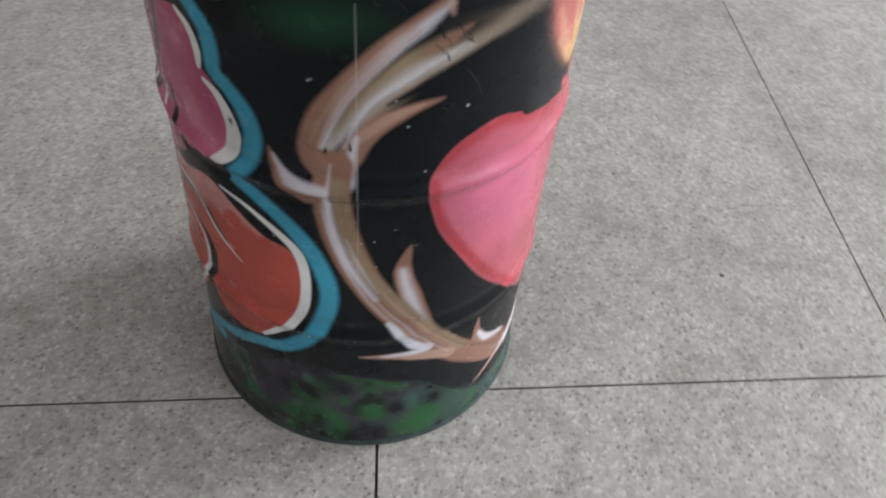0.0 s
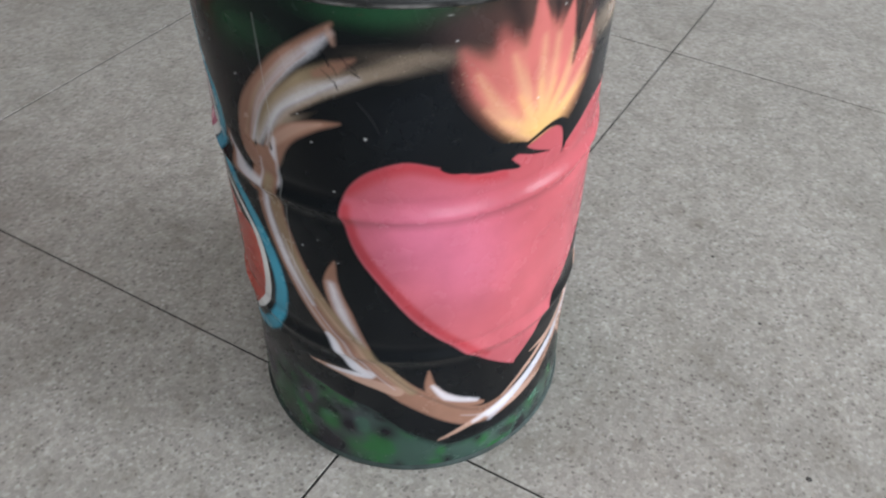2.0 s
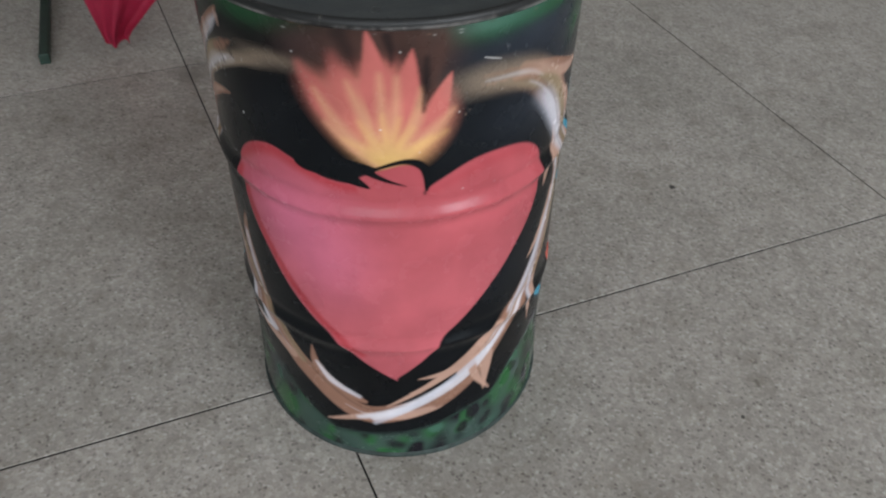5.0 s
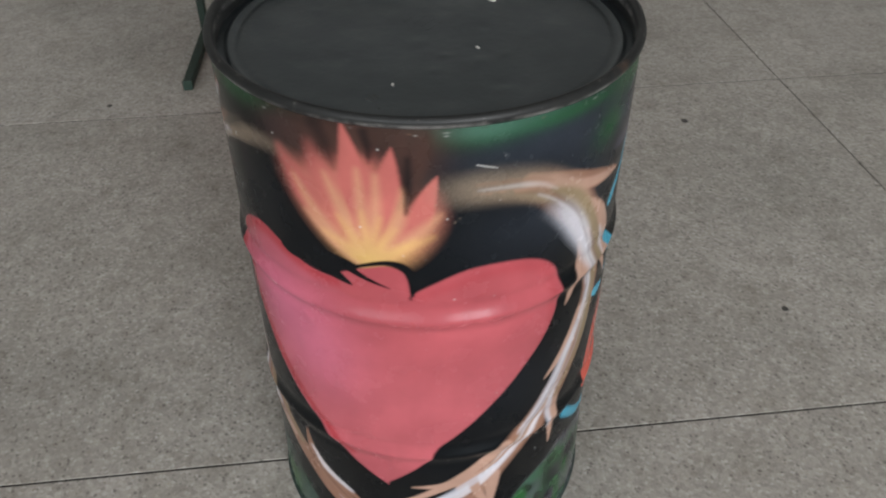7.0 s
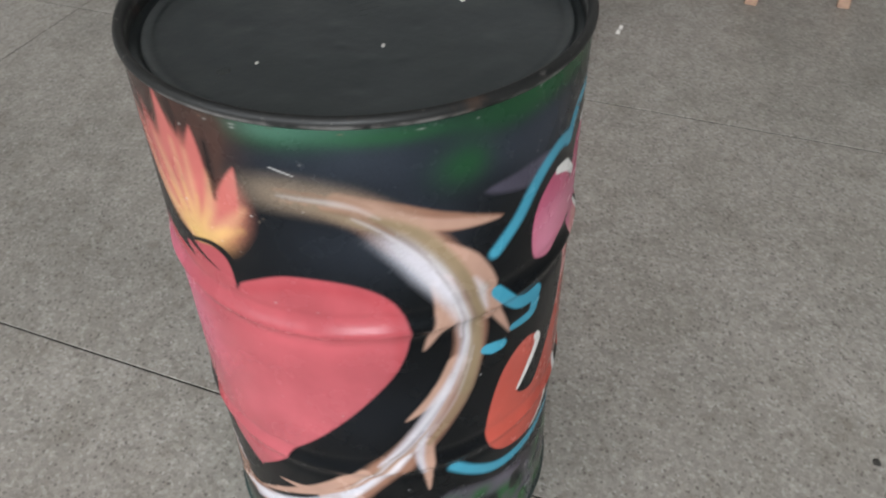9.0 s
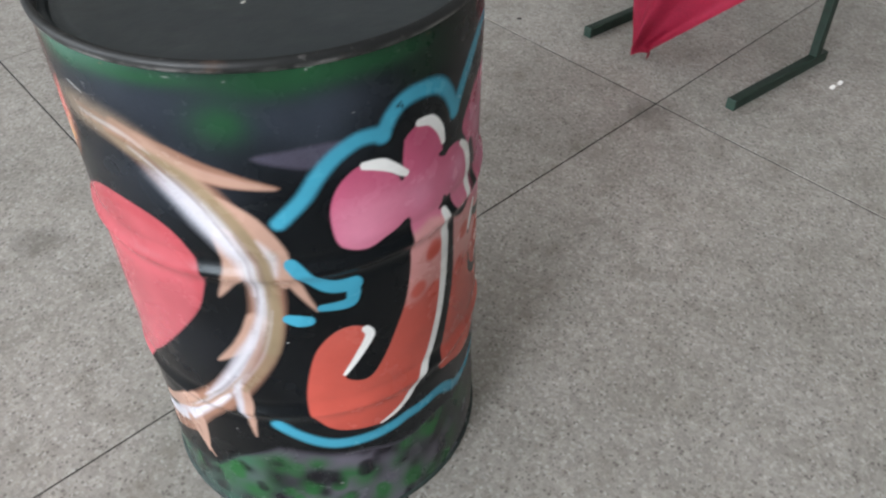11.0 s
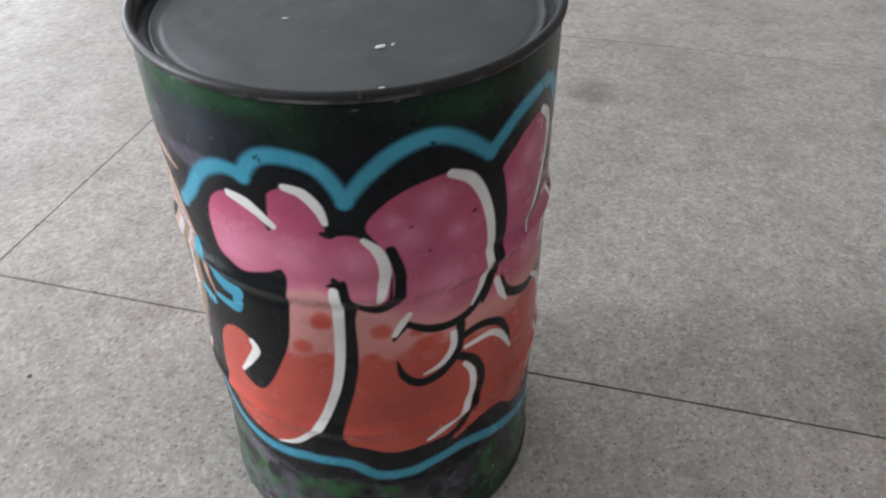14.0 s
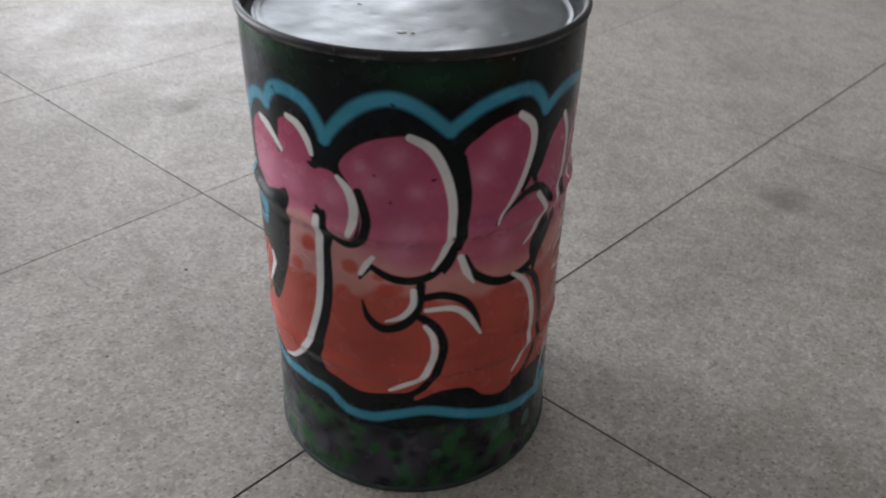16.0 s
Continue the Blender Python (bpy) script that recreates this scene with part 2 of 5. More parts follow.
BLUSH = (0.62, 0.22, 0.32)
ICE = (0.5, 0.515, 0.58)
BUBBLE = (0.6, 0.23, 0.34)
CORAL = (0.47, 0.075, 0.05)
PLUM = (0.3, 0.06, 0.2)
VIOLET = (0.1, 0.09, 0.13)
BLUE = (0.052, 0.29, 0.41)
SCUFF = (0.6, 0.6, 0.58)


def blend(stops, x):
    at = [s[0] for s in stops]
    return np.stack([np.interp(x, at, [s[1][i] for s in stops]) for i in range(3)], -1)


def ROSE(u, z):
    return blend([(20, (0.4, 0.09, 0.106)), (45, (0.4, 0.092, 0.108)), (70, (0.37, 0.072, 0.084))], z)


def LETTER(u, z):
    """Flat coral at the foot, a salmon belt, then pink darkening to magenta at the top."""
    u = np.where(u < -20, u + AROUND, u)
    wave = 0.5 * np.sin(u * 0.9) + 0.4 * np.sin(u * 0.37 + z * 0.3)
    coral_top = np.interp(u, (40, 58, 65, 78, 87, 113, 124), (49.3, 48.4, 50.5, 47.5, 48.3, 49.5, 50.0)) + wave
    pink_foot = np.interp(u, (50, 56, 62, 68, 80, 90, 113, 124), (62.2, 60.5, 57.5, 55.5, 53.5, 53, 57, 57)) + 0.5 * wave
    pink = blend([(55, (0.52, 0.17, 0.24)), (62, (0.54, 0.165, 0.25)), (67, (0.52, 0.128, 0.22)), (72, (0.45, 0.09, 0.17)), (80, (0.39, 0.07, 0.13))], z)
    rose = blend([(52, (0.48, 0.135, 0.175)), (62, (0.46, 0.11, 0.178)), (72, (0.44, 0.088, 0.165)), (80, (0.39, 0.07, 0.13))], z)
    far = smooth01((u - 57) / 6)[..., None]
    pink = pink * (1 - far) + rose * far
    salmon = blend([(46, (0.52, 0.19, 0.165)), (52, (0.56, 0.25, 0.23)), (62, (0.57, 0.28, 0.28))], z)
    coral = blend([(28, (0.45, 0.08, 0.057)), (44, (0.46, 0.085, 0.062)), (50, (0.46, 0.095, 0.072))], z)
    a = smooth01(0.5 + (z - coral_top) / 2.2)[..., None]
    p = smooth01(0.5 + (z - pink_foot) / np.where(u < 57, 1.2, 4.5))[..., None]
    return (coral * (1 - a) + salmon * a) * (1 - p) + pink * p


def FLAME(u, z):
    return blend([(0, (0.6, 0.36, 0.11)), (5, (0.57, 0.3, 0.13)), (9, (0.5, 0.21, 0.125)), (14, (0.42, 0.14, 0.11)), (22, (0.28, 0.08, 0.065))], np.hypot(u + 9.0, z - 69.0))


def window(points, margin):
    """The stretch of the canvas round the points: its columns, lines, and their places."""
    p = np.array(points)
    lo, hi = p.min(0) - margin, p.max(0) + margin
    middle = (lo[0] + hi[0]) / 2
    u = us + AROUND * np.round((middle - us) / AROUND)
    c, l = np.where((u > lo[0]) & (u < hi[0]))[0], np.where((zs > lo[1]) & (zs < hi[1]))[0]
    return c, l, u[c][None, :], zs[l][:, None]


def lay(c, l, u, z, colour, alpha, motif, spray=False):
    if not len(c) or not len(l):
        return
    at = np.ix_(l, c)
    if spray:
        alpha = np.clip(alpha + 0.45 * (GRAIN[at] - 0.5) * alpha * (1 - alpha), 0, 1)
    tint = colour(u + 0 * z, z + 0 * u) if callable(colour) else np.array(colour)
    CANVAS[at] = CANVAS[at] * (1 - alpha[..., None]) + tint * alpha[..., None]
    if motif:
        if motif not in MOTIFS or motif == "letter_painting":
            MOTIFS.append(motif)
        number = len(MOTIFS) - 1 - MOTIFS[::-1].index(motif)
        MOTIF[at] = np.where(alpha > 0.5, number, MOTIF[at])


def masked(c, l, on):
    """1 inside the motif on, softened at its edge; 1 everywhere if there is none."""
    if not on:
        return 1.0
    inside = np.isin(MOTIF, [i for i, m in enumerate(MOTIFS) if m == on]).astype(float)
    for _ in range(3):
        inside = (inside + np.roll(inside, 1, 0) + np.roll(inside, -1, 0) + np.roll(inside, 1, 1) + np.roll(inside, -1, 1)) / 5
    return smooth01(inside[np.ix_(l, c)] * 2 - 1)


def curve(points, closed, steps=6):
    """A flowing line through the points."""
    p = np.array(points, dtype=float)
    n = len(p)
    out = []
    for i in range(n if closed else n - 1):
        a, b, c, d = (p[(i + k) % n] if closed else p[min(max(i + k, 0), n - 1)] for k in (-1, 0, 1, 2))
        for s in np.arange(steps) / steps:
            out.append(0.5 * (2 * b + (c - a) * s + (2 * a - 5 * b + 4 * c - d) * s * s + (3 * b - a - 3 * c + d) * s ** 3))
    if not closed:
        out.append(p[-1])
    return np.array(out)


def mist(u0, z0, ru, rz, colour, amount, on=None):
    c, l, u, z = window([(u0, z0)], 2.6 * max(ru, rz))
    lay(c, l, u, z, colour, amount * np.exp(-(((u - u0) / ru) ** 2 + ((z - z0) / rz) ** 2)) * masked(c, l, on), None, ru > 0.5)


def fill(points, colour, soft, motif=None, amount=1.0):
    line = curve(points, True, 4)
    c, l, u, z = window(line, soft + 0.5)
    near, inside = np.full((len(l), len(c)), 1e9), np.zeros((len(l), len(c)), bool)
    for a, b in zip(line, np.roll(line, -1, 0)):
        du, dz = b - a
        s = np.clip(((u - a[0]) * du + (z - a[1]) * dz) / (du * du + dz * dz + 1e-12), 0, 1)
        near = np.minimum(near, (u - a[0] - s * du) ** 2 + (z - a[1] - s * dz) ** 2)
        if abs(dz) > 1e-9:
            inside ^= ((a[1] > z) != (b[1] > z)) & (u < a[0] + du * (z - a[1]) / dz)
    d = np.sqrt(near) * np.where(inside, 1, -1)
    lay(c, l, u, z, colour, amount * smooth01(0.5 + d / (2 * soft)), motif, soft > 0.4)


def stroke(points, widths, colour, soft, motif=None, amount=1.0, fade=False, fade0=False, on=None):
    line = curve(points, False)
    along = np.linspace(0, 1, len(line))
    half = np.interp(along, np.linspace(0, 1, len(widths)), widths) / 2
    c, l, u, z = window(line, max(widths) / 2 + soft + 0.3)
    best, where = np.full((len(l), len(c)), -1e9), np.zeros((len(l), len(c)))
    for i in range(len(line) - 1):
        a, (du, dz) = line[i], line[i + 1] - line[i]
        s = np.clip(((u - a[0]) * du + (z - a[1]) * dz) / (du * du + dz * dz + 1e-12), 0, 1)
        d = half[i] + s * (half[i + 1] - half[i]) - np.hypot(u - a[0] - s * du, z - a[1] - s * dz)
        better = d > best
        best, where = np.where(better, d, best), np.where(better, along[i] + s * (along[i + 1] - along[i]), where)
    alpha = amount * smooth01(0.5 + best / (2 * soft))
    if fade:
        alpha = alpha * smooth01((1 - where) / 0.4)
    if fade0:
        alpha = alpha * smooth01(where / 0.3)
    lay(c, l, u, z, colour, alpha * masked(c, l, on), motif, soft > 0.4)


def streaks(points, width, count):
    """Thin brush marks along a branch, each a little to one side."""
    line = curve(points, False, 4)
    side = np.gradient(line, axis=0)
    side = np.stack([-side[:, 1], side[:, 0]], -1) / (np.linalg.norm(side, axis=1)[:, None] + 1e-9)
    for _ in range(count):
        a = rng.integers(0, max(1, len(line) - 8))
        b = min(len(line), a + rng.integers(7, 16))
        run = line[a:b:2] + side[a:b:2] * rng.uniform(-0.5, 0.5) * width
        if len(run) > 2:
            tint = (WHITE, PEACH, OLIVE, BROWN, WHITE, (0.1, 0.06, 0.045))[rng.integers(6)]
            stroke([tuple(q) for q in run], (0.1, rng.uniform(0.3, 0.8), 0.1), tint, 0.4, amount=rng.uniform(0.25, 0.55), on="thorn_branch_painting")


# black ground with a faint lighter drift
CANVAS[:] = np.array(BLACK) * (1 + 0.35 * np.clip(cloud(9, 2.5, 1), -1, 2))[..., None]

# the spotted band round the foot
FOOT_U = (-68, -62, -51, -43, -34, -28, -21, -8, 2, 10, 15, 23, 28, 40, 60, 80, 100, 113)
FOOT_Z = (18.5, 20, 23.5, 22, 18, 12.5, 7.5, 8.5, 11, 13.5, 18.5, 23.5, 22.5, 19.5, 18.5, 18.5, 18.5, 18.5)
foot = smooth01((np.interp(us, FOOT_U, FOOT_Z)[None, :] + 0.9 * cloud(16, 0.4, 2) - zs[:, None]) / 2.6)
violet_grey = np.array((0.046, 0.042, 0.053)) * (1 + 0.35 * np.clip(cloud(14, 5, 3), -1, 1.5))[..., None]
violet_grey = violet_grey * (1 + 1.0 * smooth01((us - 8) / 12) * smooth01((62 - us) / 25))[None, :, None]
greener = smooth01((us + 42) / 12) * smooth01((24 - us) / 10)
violet_grey = violet_grey * (1 - 0.6 * greener[None, :, None]) + np.array((0.03, 0.085, 0.055)) * 0.6 * greener[None, :, None]
CANVAS[:] = CANVAS * (1 - foot[..., None]) + violet_grey * foot[..., None]
MOTIFS.append("spotted_band_painting")
MOTIF[foot > 0.5] = 1
SPOTS = ((0.02, 0.098, 0.028), (0.009, 0.007, 0.011), (0.05, 0.12, 0.085))
for k in range(300):
    u0, z0, r = rng.uniform(U0, U0 + AROUND), rng.uniform(0.5, 19.0), rng.uniform(1.1, 2.5)
    tint = SPOTS[rng.choice(3, p=(0.5, 0.4, 0.1))]
    if k % 5 < 3:
        mist(u0, z0, r, r * rng.uniform(0.8, 1.5), tint, rng.uniform(0.6, 0.95), on="spotted_band_painting")
    else:
        lean = rng.uniform(-0.5, 0.5)
        stroke([(u0, z0), (u0 + lean, z0 + 0.7 * r)], (1.5 * r, 1.2 * r), tint, 0.55, amount=rng.uniform(0.65, 0.95), on="spotted_band_painting")
# the plainest of the dark and of the green dabs
for u0, z0 in ((-46.5, 20.5), (-42, 20), (-38.5, 18), (-42.2, 10.6), (-48.9, 8.9), (-56.3, 7), (-26.9, 12), (-33.6, 2.7), (14, 14.5), (22.5, 17), (28.6, 17.6), (33, 14), (44, 16), (50, 15.5), (58.5, 16)):
    mist(u0, z0, 1.9, 1.8, SPOTS[0], 0.9, on="spotted_band_painting")
for u0, z0 in ((-57, 14.6), (-50.8, 21), (-47.1, 17), (-38.2, 11.4), (-31.6, 11.3), (-40.9, 4.4), (-61.5, 3.8), (21.4, 8), (27.6, 14.1), (40.5, 17.2), (54.6, 15.2)):
    mist(u0, z0, 1.9, 2.0, SPOTS[1], 1.0, on="spotted_band_painting")
for _ in range(95):
    mist(rng.uniform(U0, U0 + AROUND), rng.uniform(0.8, 19), rng.uniform(0.9, 1.6), rng.uniform(0.9, 1.7), SPOTS[1], rng.uniform(0.7, 0.95), on="spotted_band_painting")

# slate mists: part sprayed paint, part the glossy wall's sheen put into the colour
mist(13.9, 86.6, 9, 4, SLATE, 0.32)
mist(15.4, 87, 12, 3.5, SLATE, 0.3)
mist(20.7, 84.6, 5, 3, SLATE, 0.16)
mist(30.3, 84.7, 9, 4.5, SLATE, 0.65)
mist(18.6, 76.2, 7, 6, SLATE, 0.5)
mist(39, 85.2, 6, 2.5, SLATE, 0.5)
mist(2.8, 86.5, 8, 3.5, SLATE, 0.28)
mist(16.1, 84.6, 7, 4, SLATE, 0.14)
mist(-56.7, 79, 7, 4, SLATE, 0.08)
mist(9, 72.3, 8, 7, SLATE, 0.12)
mist(9.8, 45.3, 10, 6, SLATE, 0.12)
mist(10.5, 75.3, 8, 4, SLATE, 0.14)
mist(36.1, 82, 5, 5, SLATE, 0.5)
mist(-26.5, 76.5, 5, 5, SLATE, 0.06)
mist(8, 83.5, 5, 2, SLATE, 0.1)
mist(-48.1, 85, 6, 2.2, GREEN, 0.4)
mist(-50.3, 84, 5, 2.6, GREEN, 0.45)
mist(-28, 90, 10, 1.6, GREEN, 0.5)
mist(-30.6, 89.5, 6, 1.6, GREEN, 0.5)
mist(3.9, 88.7, 6, 1.5, GREEN, 0.6)
mist(-27.9, 90.3, 5, 2, GREEN, 0.4)
mist(4.2, 89.6, 4.5, 1.3, TEAL, 0.45)
mist(13.1, 89.3, 6, 1.2, GREEN, 0.5)
mist(7.3, 89.7, 10, 1.2, TEAL, 0.55)
mist(17.5, 89.1, 8, 1, GREEN, 0.75)
mist(30.3, 89, 5, 2, GREEN, 0.55)
mist(25.4, 84, 2.1, 1.9, GREEN, 0.75)
mist(31.7, 88.3, 6, 1.6, GREEN, 0.5)
mist(35.5, 89.4, 8, 1.6, GREEN, 0.9)
mist(44.1, 89, 8, 1.4, GREEN, 0.7)
mist(24.4, 83.8, 3, 2.5, GREEN, 0.7)
mist(72.2, 87.4, 5, 2.5, GREEN, 0.5)
mist(81.1, 88.1, 7, 2.5, GREEN, 0.35)
mist(50.8, 85.9, 4, 2, GREEN, 0.3)
mist(67.1, 88.8, 6, 1.5, GREEN, 0.25)
mist(-14.5, 88, 8, 2.4, SMOKE, 0.8)
mist(-7.6, 89.3, 7, 2.6, SMOKE, 0.85)
mist(-2.9, 87, 3.5, 4.5, SMOKE, 0.8)
mist(-18, 85.9, 3.5, 2.5, SMOKE, 0.5)
mist(-25.3, 84.3, 6, 1, TAN, 0.35)
fill([(-9.8, 69.7), (-13.2, 71.9), (-16.3, 74.9), (-18.9, 78.4), (-20.1, 81.4), (-19.5, 83.4), (-15, 84.1), (-10.4, 86.3), (-6.5, 84.5), (-4.6, 79.2), (-1.2, 81.2), (-0.3, 77.9), (-1.5, 74.4), (-4.6, 71)], FLAME, 2.3, motif="flame_painting")
stroke([(-13, 72.8), (-17.2, 79.3), (-20.2, 84.5)], (1.4, 3.6, 1.2), EMBER, 0.9, motif="flame_painting", amount=0.85)
stroke([(-11.8, 73.6), (-14.2, 80.7), (-15.7, 86.2)], (1.2, 4.0, 1.6), EMBER, 1.1, motif="flame_painting", amount=0.8)
stroke([(-9.9, 74.1), (-10.2, 82.4), (-11.2, 90.3)], (1.0, 4.2, 0.05), EMBER, 0.45, motif="flame_painting", amount=0.95)
stroke([(-8.3, 73.5), (-6.5, 81.4), (-5.6, 87.5)], (1.0, 3.8, 0.1), EMBER, 0.45, motif="flame_painting", amount=0.95)
stroke([(-6.4, 72.9), (-2.9, 77.9), (-0.5, 83.8)], (1.2, 3.8, 0.15), EMBER, 0.35, motif="flame_painting", amount=0.95)
stroke([(-8.8, 74.3), (-8.4, 81.1), (-8.5, 85.5)], (0.8, 2.0, 0.6), EMBER, 0.8, motif="flame_painting", amount=0.6)
stroke([(-9.8, 70.3), (-11.9, 77.1), (-14, 82.8)], (1.02, 1.7, 0.3), AMBER, 0.9, motif="flame_painting", amount=0.8)
stroke([(-10.2, 70.2), (-15.2, 75.7), (-18.5, 81.3)], (1.02, 1.7, 0.3), AMBER, 0.9, motif="flame_painting", amount=0.8)
stroke([(-9.4, 70.4), (-9.6, 78.5), (-9.8, 84.1)], (0.78, 1.3, 0.3), AMBER, 0.9, motif="flame_painting", amount=0.8)
stroke([(-9, 70.4), (-7.9, 77.9), (-7.6, 83.6)], (0.78, 1.3, 0.3), AMBER, 0.9, motif="flame_painting", amount=0.8)
stroke([(-8.5, 70.5), (-5.2, 76.9), (-4.5, 81.9)], (0.9, 1.5, 0.3), AMBER, 0.9, motif="flame_painting", amount=0.8)
stroke([(-8.1, 70.4), (-3.9, 74.4), (-0.1, 78.3)], (1.02, 1.7, 0.3), AMBER, 0.9, motif="flame_painting", amount=0.8)
stroke([(-10.2, 69.9), (-13.8, 73), (-17.2, 76.3)], (0.9, 1.5, 0.3), AMBER, 0.9, motif="flame_painting", amount=0.8)
stroke([(-9.6, 69.9), (-11.9, 72.2), (-14.9, 74)], (1.2, 1.5, 0.3), YELLOW, 0.9, motif="flame_painting", amount=0.48)
stroke([(-9.5, 70), (-10.9, 73.6), (-12.7, 76.9)], (1.2, 1.5, 0.3), YELLOW, 0.9, motif="flame_painting", amount=0.48)
stroke([(-9.2, 70), (-9.3, 74.1), (-9.6, 78)], (1.2, 1.5, 0.3), YELLOW, 0.9, motif="flame_painting", amount=0.48)
stroke([(-8.9, 70.1), (-8.2, 73.9), (-7.4, 77.5)], (1.2, 1.5, 0.3), YELLOW, 0.9, motif="flame_painting", amount=0.48)
stroke([(-8.7, 70.1), (-7.2, 73.2), (-5.5, 76)], (1.2, 1.5, 0.3), YELLOW, 0.9, motif="flame_painting", amount=0.48)
stroke([(-8.4, 70.2), (-6, 72.4), (-3.2, 74.4)], (1.2, 1.5, 0.3), YELLOW, 0.9, motif="flame_painting", amount=0.48)
stroke([(-8.2, 70.2), (-5, 72.8), (-1.1, 75)], (1.2, 1.5, 0.3), YELLOW, 0.9, motif="flame_painting", amount=0.48)
mist(-9.4, 70.9, 3, 1, YELLOW, 0.8, on="flame_painting")
stroke([(-8.3, 86.2), (-8.6, 88.4), (-9.1, 90)], (0.2, 1.0, 1.5), SMOKE, 0.6, amount=0.8)
stroke([(-4.1, 82), (-4.1, 85.5), (-4.5, 88.8)], (0.2, 1.0, 1.5), SMOKE, 0.6, amount=0.8)
stroke([(-4.1, 78.7), (-3, 82.4), (-2.3, 87)], (0.2, 1.0, 1.5), SMOKE, 0.6, amount=0.8)
stroke([(-12.2, 86.3), (-12.5, 87.7), (-13.3, 89)], (0.2, 1.0, 1.5), SMOKE, 0.6, amount=0.8)
stroke([(-16.9, 84.7), (-17.6, 86), (-18.3, 86.9)], (0.2, 1.0, 1.5), SMOKE, 0.6, amount=0.8)
stroke([(-9, 86.9), (-9.4, 88.7), (-9.8, 89.9)], (0.2, 1.0, 1.5), SMOKE, 0.6, amount=0.8)
mist(-19.5, 86.5, 3.5, 3, SMOKE, 0.4)
mist(-16.8, 87, 3.6, 2.2, SMOKE, 0.6)
mist(-13.4, 88, 1.7, 2.4, SMOKE, 0.6)
stroke([(-12.7, 84), (-13.2, 86.5), (-14.5, 89.4)], (0.3, 1.2, 2.2), BLACK, 0.9, amount=0.5)
stroke([(-8.3, 85.4), (-8.2, 87), (-8.7, 89.4)], (0.2, 0.8, 1.2), BLACK, 0.5, amount=0.65)
stroke([(-4.2, 78.4), (-3.9, 82.3), (-3.8, 86.2)], (0.2, 1.0, 0.7), BLACK, 0.5, amount=0.65)
stroke([(-2.9, 82.3), (-2.2, 85.5), (-1.9, 89)], (0.6, 1.4, 1.6), SMOKE, 0.8, amount=0.7)
stroke([(-21, 82), (-20.1, 77.6), (-18, 73.6), (-14.9, 71)], (1.2, 1.8, 1.8, 1.0), BLACK, 1.6, amount=0.4)
mist(-20.4, 87.6, 4, 3, SLATE, 0.12)
fill([(-9.1, 23.3), (-15, 28.4), (-20.1, 33.4), (-25.7, 39.6), (-30.3, 46.9), (-33.7, 52.8), (-35.2, 57.7), (-35.8, 61.5), (-34.2, 65.5), (-31.3, 68.3), (-27.4, 69.8), (-23.9, 69.1), (-20.6, 67.8), (-18, 66.8), (-14, 66.6), (-10.6, 68.9), (-6.7, 69.1), (-4.4, 67.5), (-3.8, 64.7), (-4, 65.3), (-0.8, 67.5), (3.5, 69.4), (8.8, 69.5), (13.1, 68.2), (16.2, 65.5), (17.9, 61), (17.8, 58.4), (16, 53.3), (11.9, 47.5), (5.9, 40.3), (-0.6, 33.4), (-2, 30.4), (-5.4, 26.8), (-8.5, 23.8)], ROSE, 0.3, motif="heart_painting")
mist(-25.4, 57.3, 9, 9, PINKLIGHT, 0.85, on="heart_painting")
mist(-19.2, 50, 7, 9, PINKLIGHT, 0.55, on="heart_painting")
stroke([(-34.5, 64.6), (-30.6, 67.8), (-26, 69.2), (-21.3, 67.7), (-16.6, 66), (-11.9, 65.5)], (1.6, 2.4, 1.2), CRIMSON, 1, motif="heart_painting", on="heart_painting", amount=0.9)
stroke([(-35.1, 61.8), (-34.5, 57.6), (-32.7, 52.9), (-29.4, 47.3), (-25.1, 40.9), (-19.9, 34.7), (-14.6, 29.5)], (1.4, 1.7, 1.2), CRIMSON, 0.6, motif="heart_painting", on="heart_painting", amount=0.9)
stroke([(-3, 65.1), (1.4, 66.9), (7.3, 68.3), (13.2, 66.9), (15.9, 63.6), (16.7, 56.9), (14.7, 50)], (1.0, 1.6, 0.8), CRIMSON, 1, motif="heart_painting", on="heart_painting", amount=0.4)
fill([(-13.6, 67.1), (-10.2, 69), (-7.2, 70), (-5.1, 69.6), (-4.1, 68.1), (-3.9, 65.6), (-6.8, 63.8), (-12.2, 63.5)], ROSE, 0.25, motif="heart_painting")
fill([(-22.8, 68.8), (-19.5, 69.9), (-16.2, 70.7), (-13.3, 70.4), (-10.5, 69.3), (-12.2, 68.4), (-14.2, 68.6), (-13.2, 67.7), (-11.6, 65.9), (-13.3, 66.1), (-15.7, 66.8), (-18.4, 67.3), (-21.4, 67.6)], BLACK, 0.15)
stroke([(-12, 68.8), (-9.7, 67.5), (-6.6, 66.3)], (1.3, 0.7, 0.1), BLACK, 0.15)
stroke([(-10.8, 69.3), (-7.2, 70.5), (-4.9, 70.1), (-3.8, 68.5), (-3.7, 65.4)], (0.5, 0.8, 1.3, 1.3, 0.5), BLACK, 0.2)
stroke([(-45.3, 66.9), (-43.6, 72.4), (-39.2, 77.5), (-34.2, 80.4), (-29.1, 82.5), (-24.4, 83.9), (-17.3, 84.4)], (2.2, 3.0, 3.0, 2.6, 2.2, 2.2, 2.4), TAN, 1, motif="thorn_branch_painting", amount=0.8, fade=True)
stroke([(-47.9, 62.7), (-50.1, 66.9), (-48.3, 73.3), (-42.5, 80.9), (-37.9, 85.2), (-34.7, 88)], (2.4, 3.0, 2.9, 2.5, 1.6, 0.2), BROWN, 0.5, motif="thorn_branch_painting")
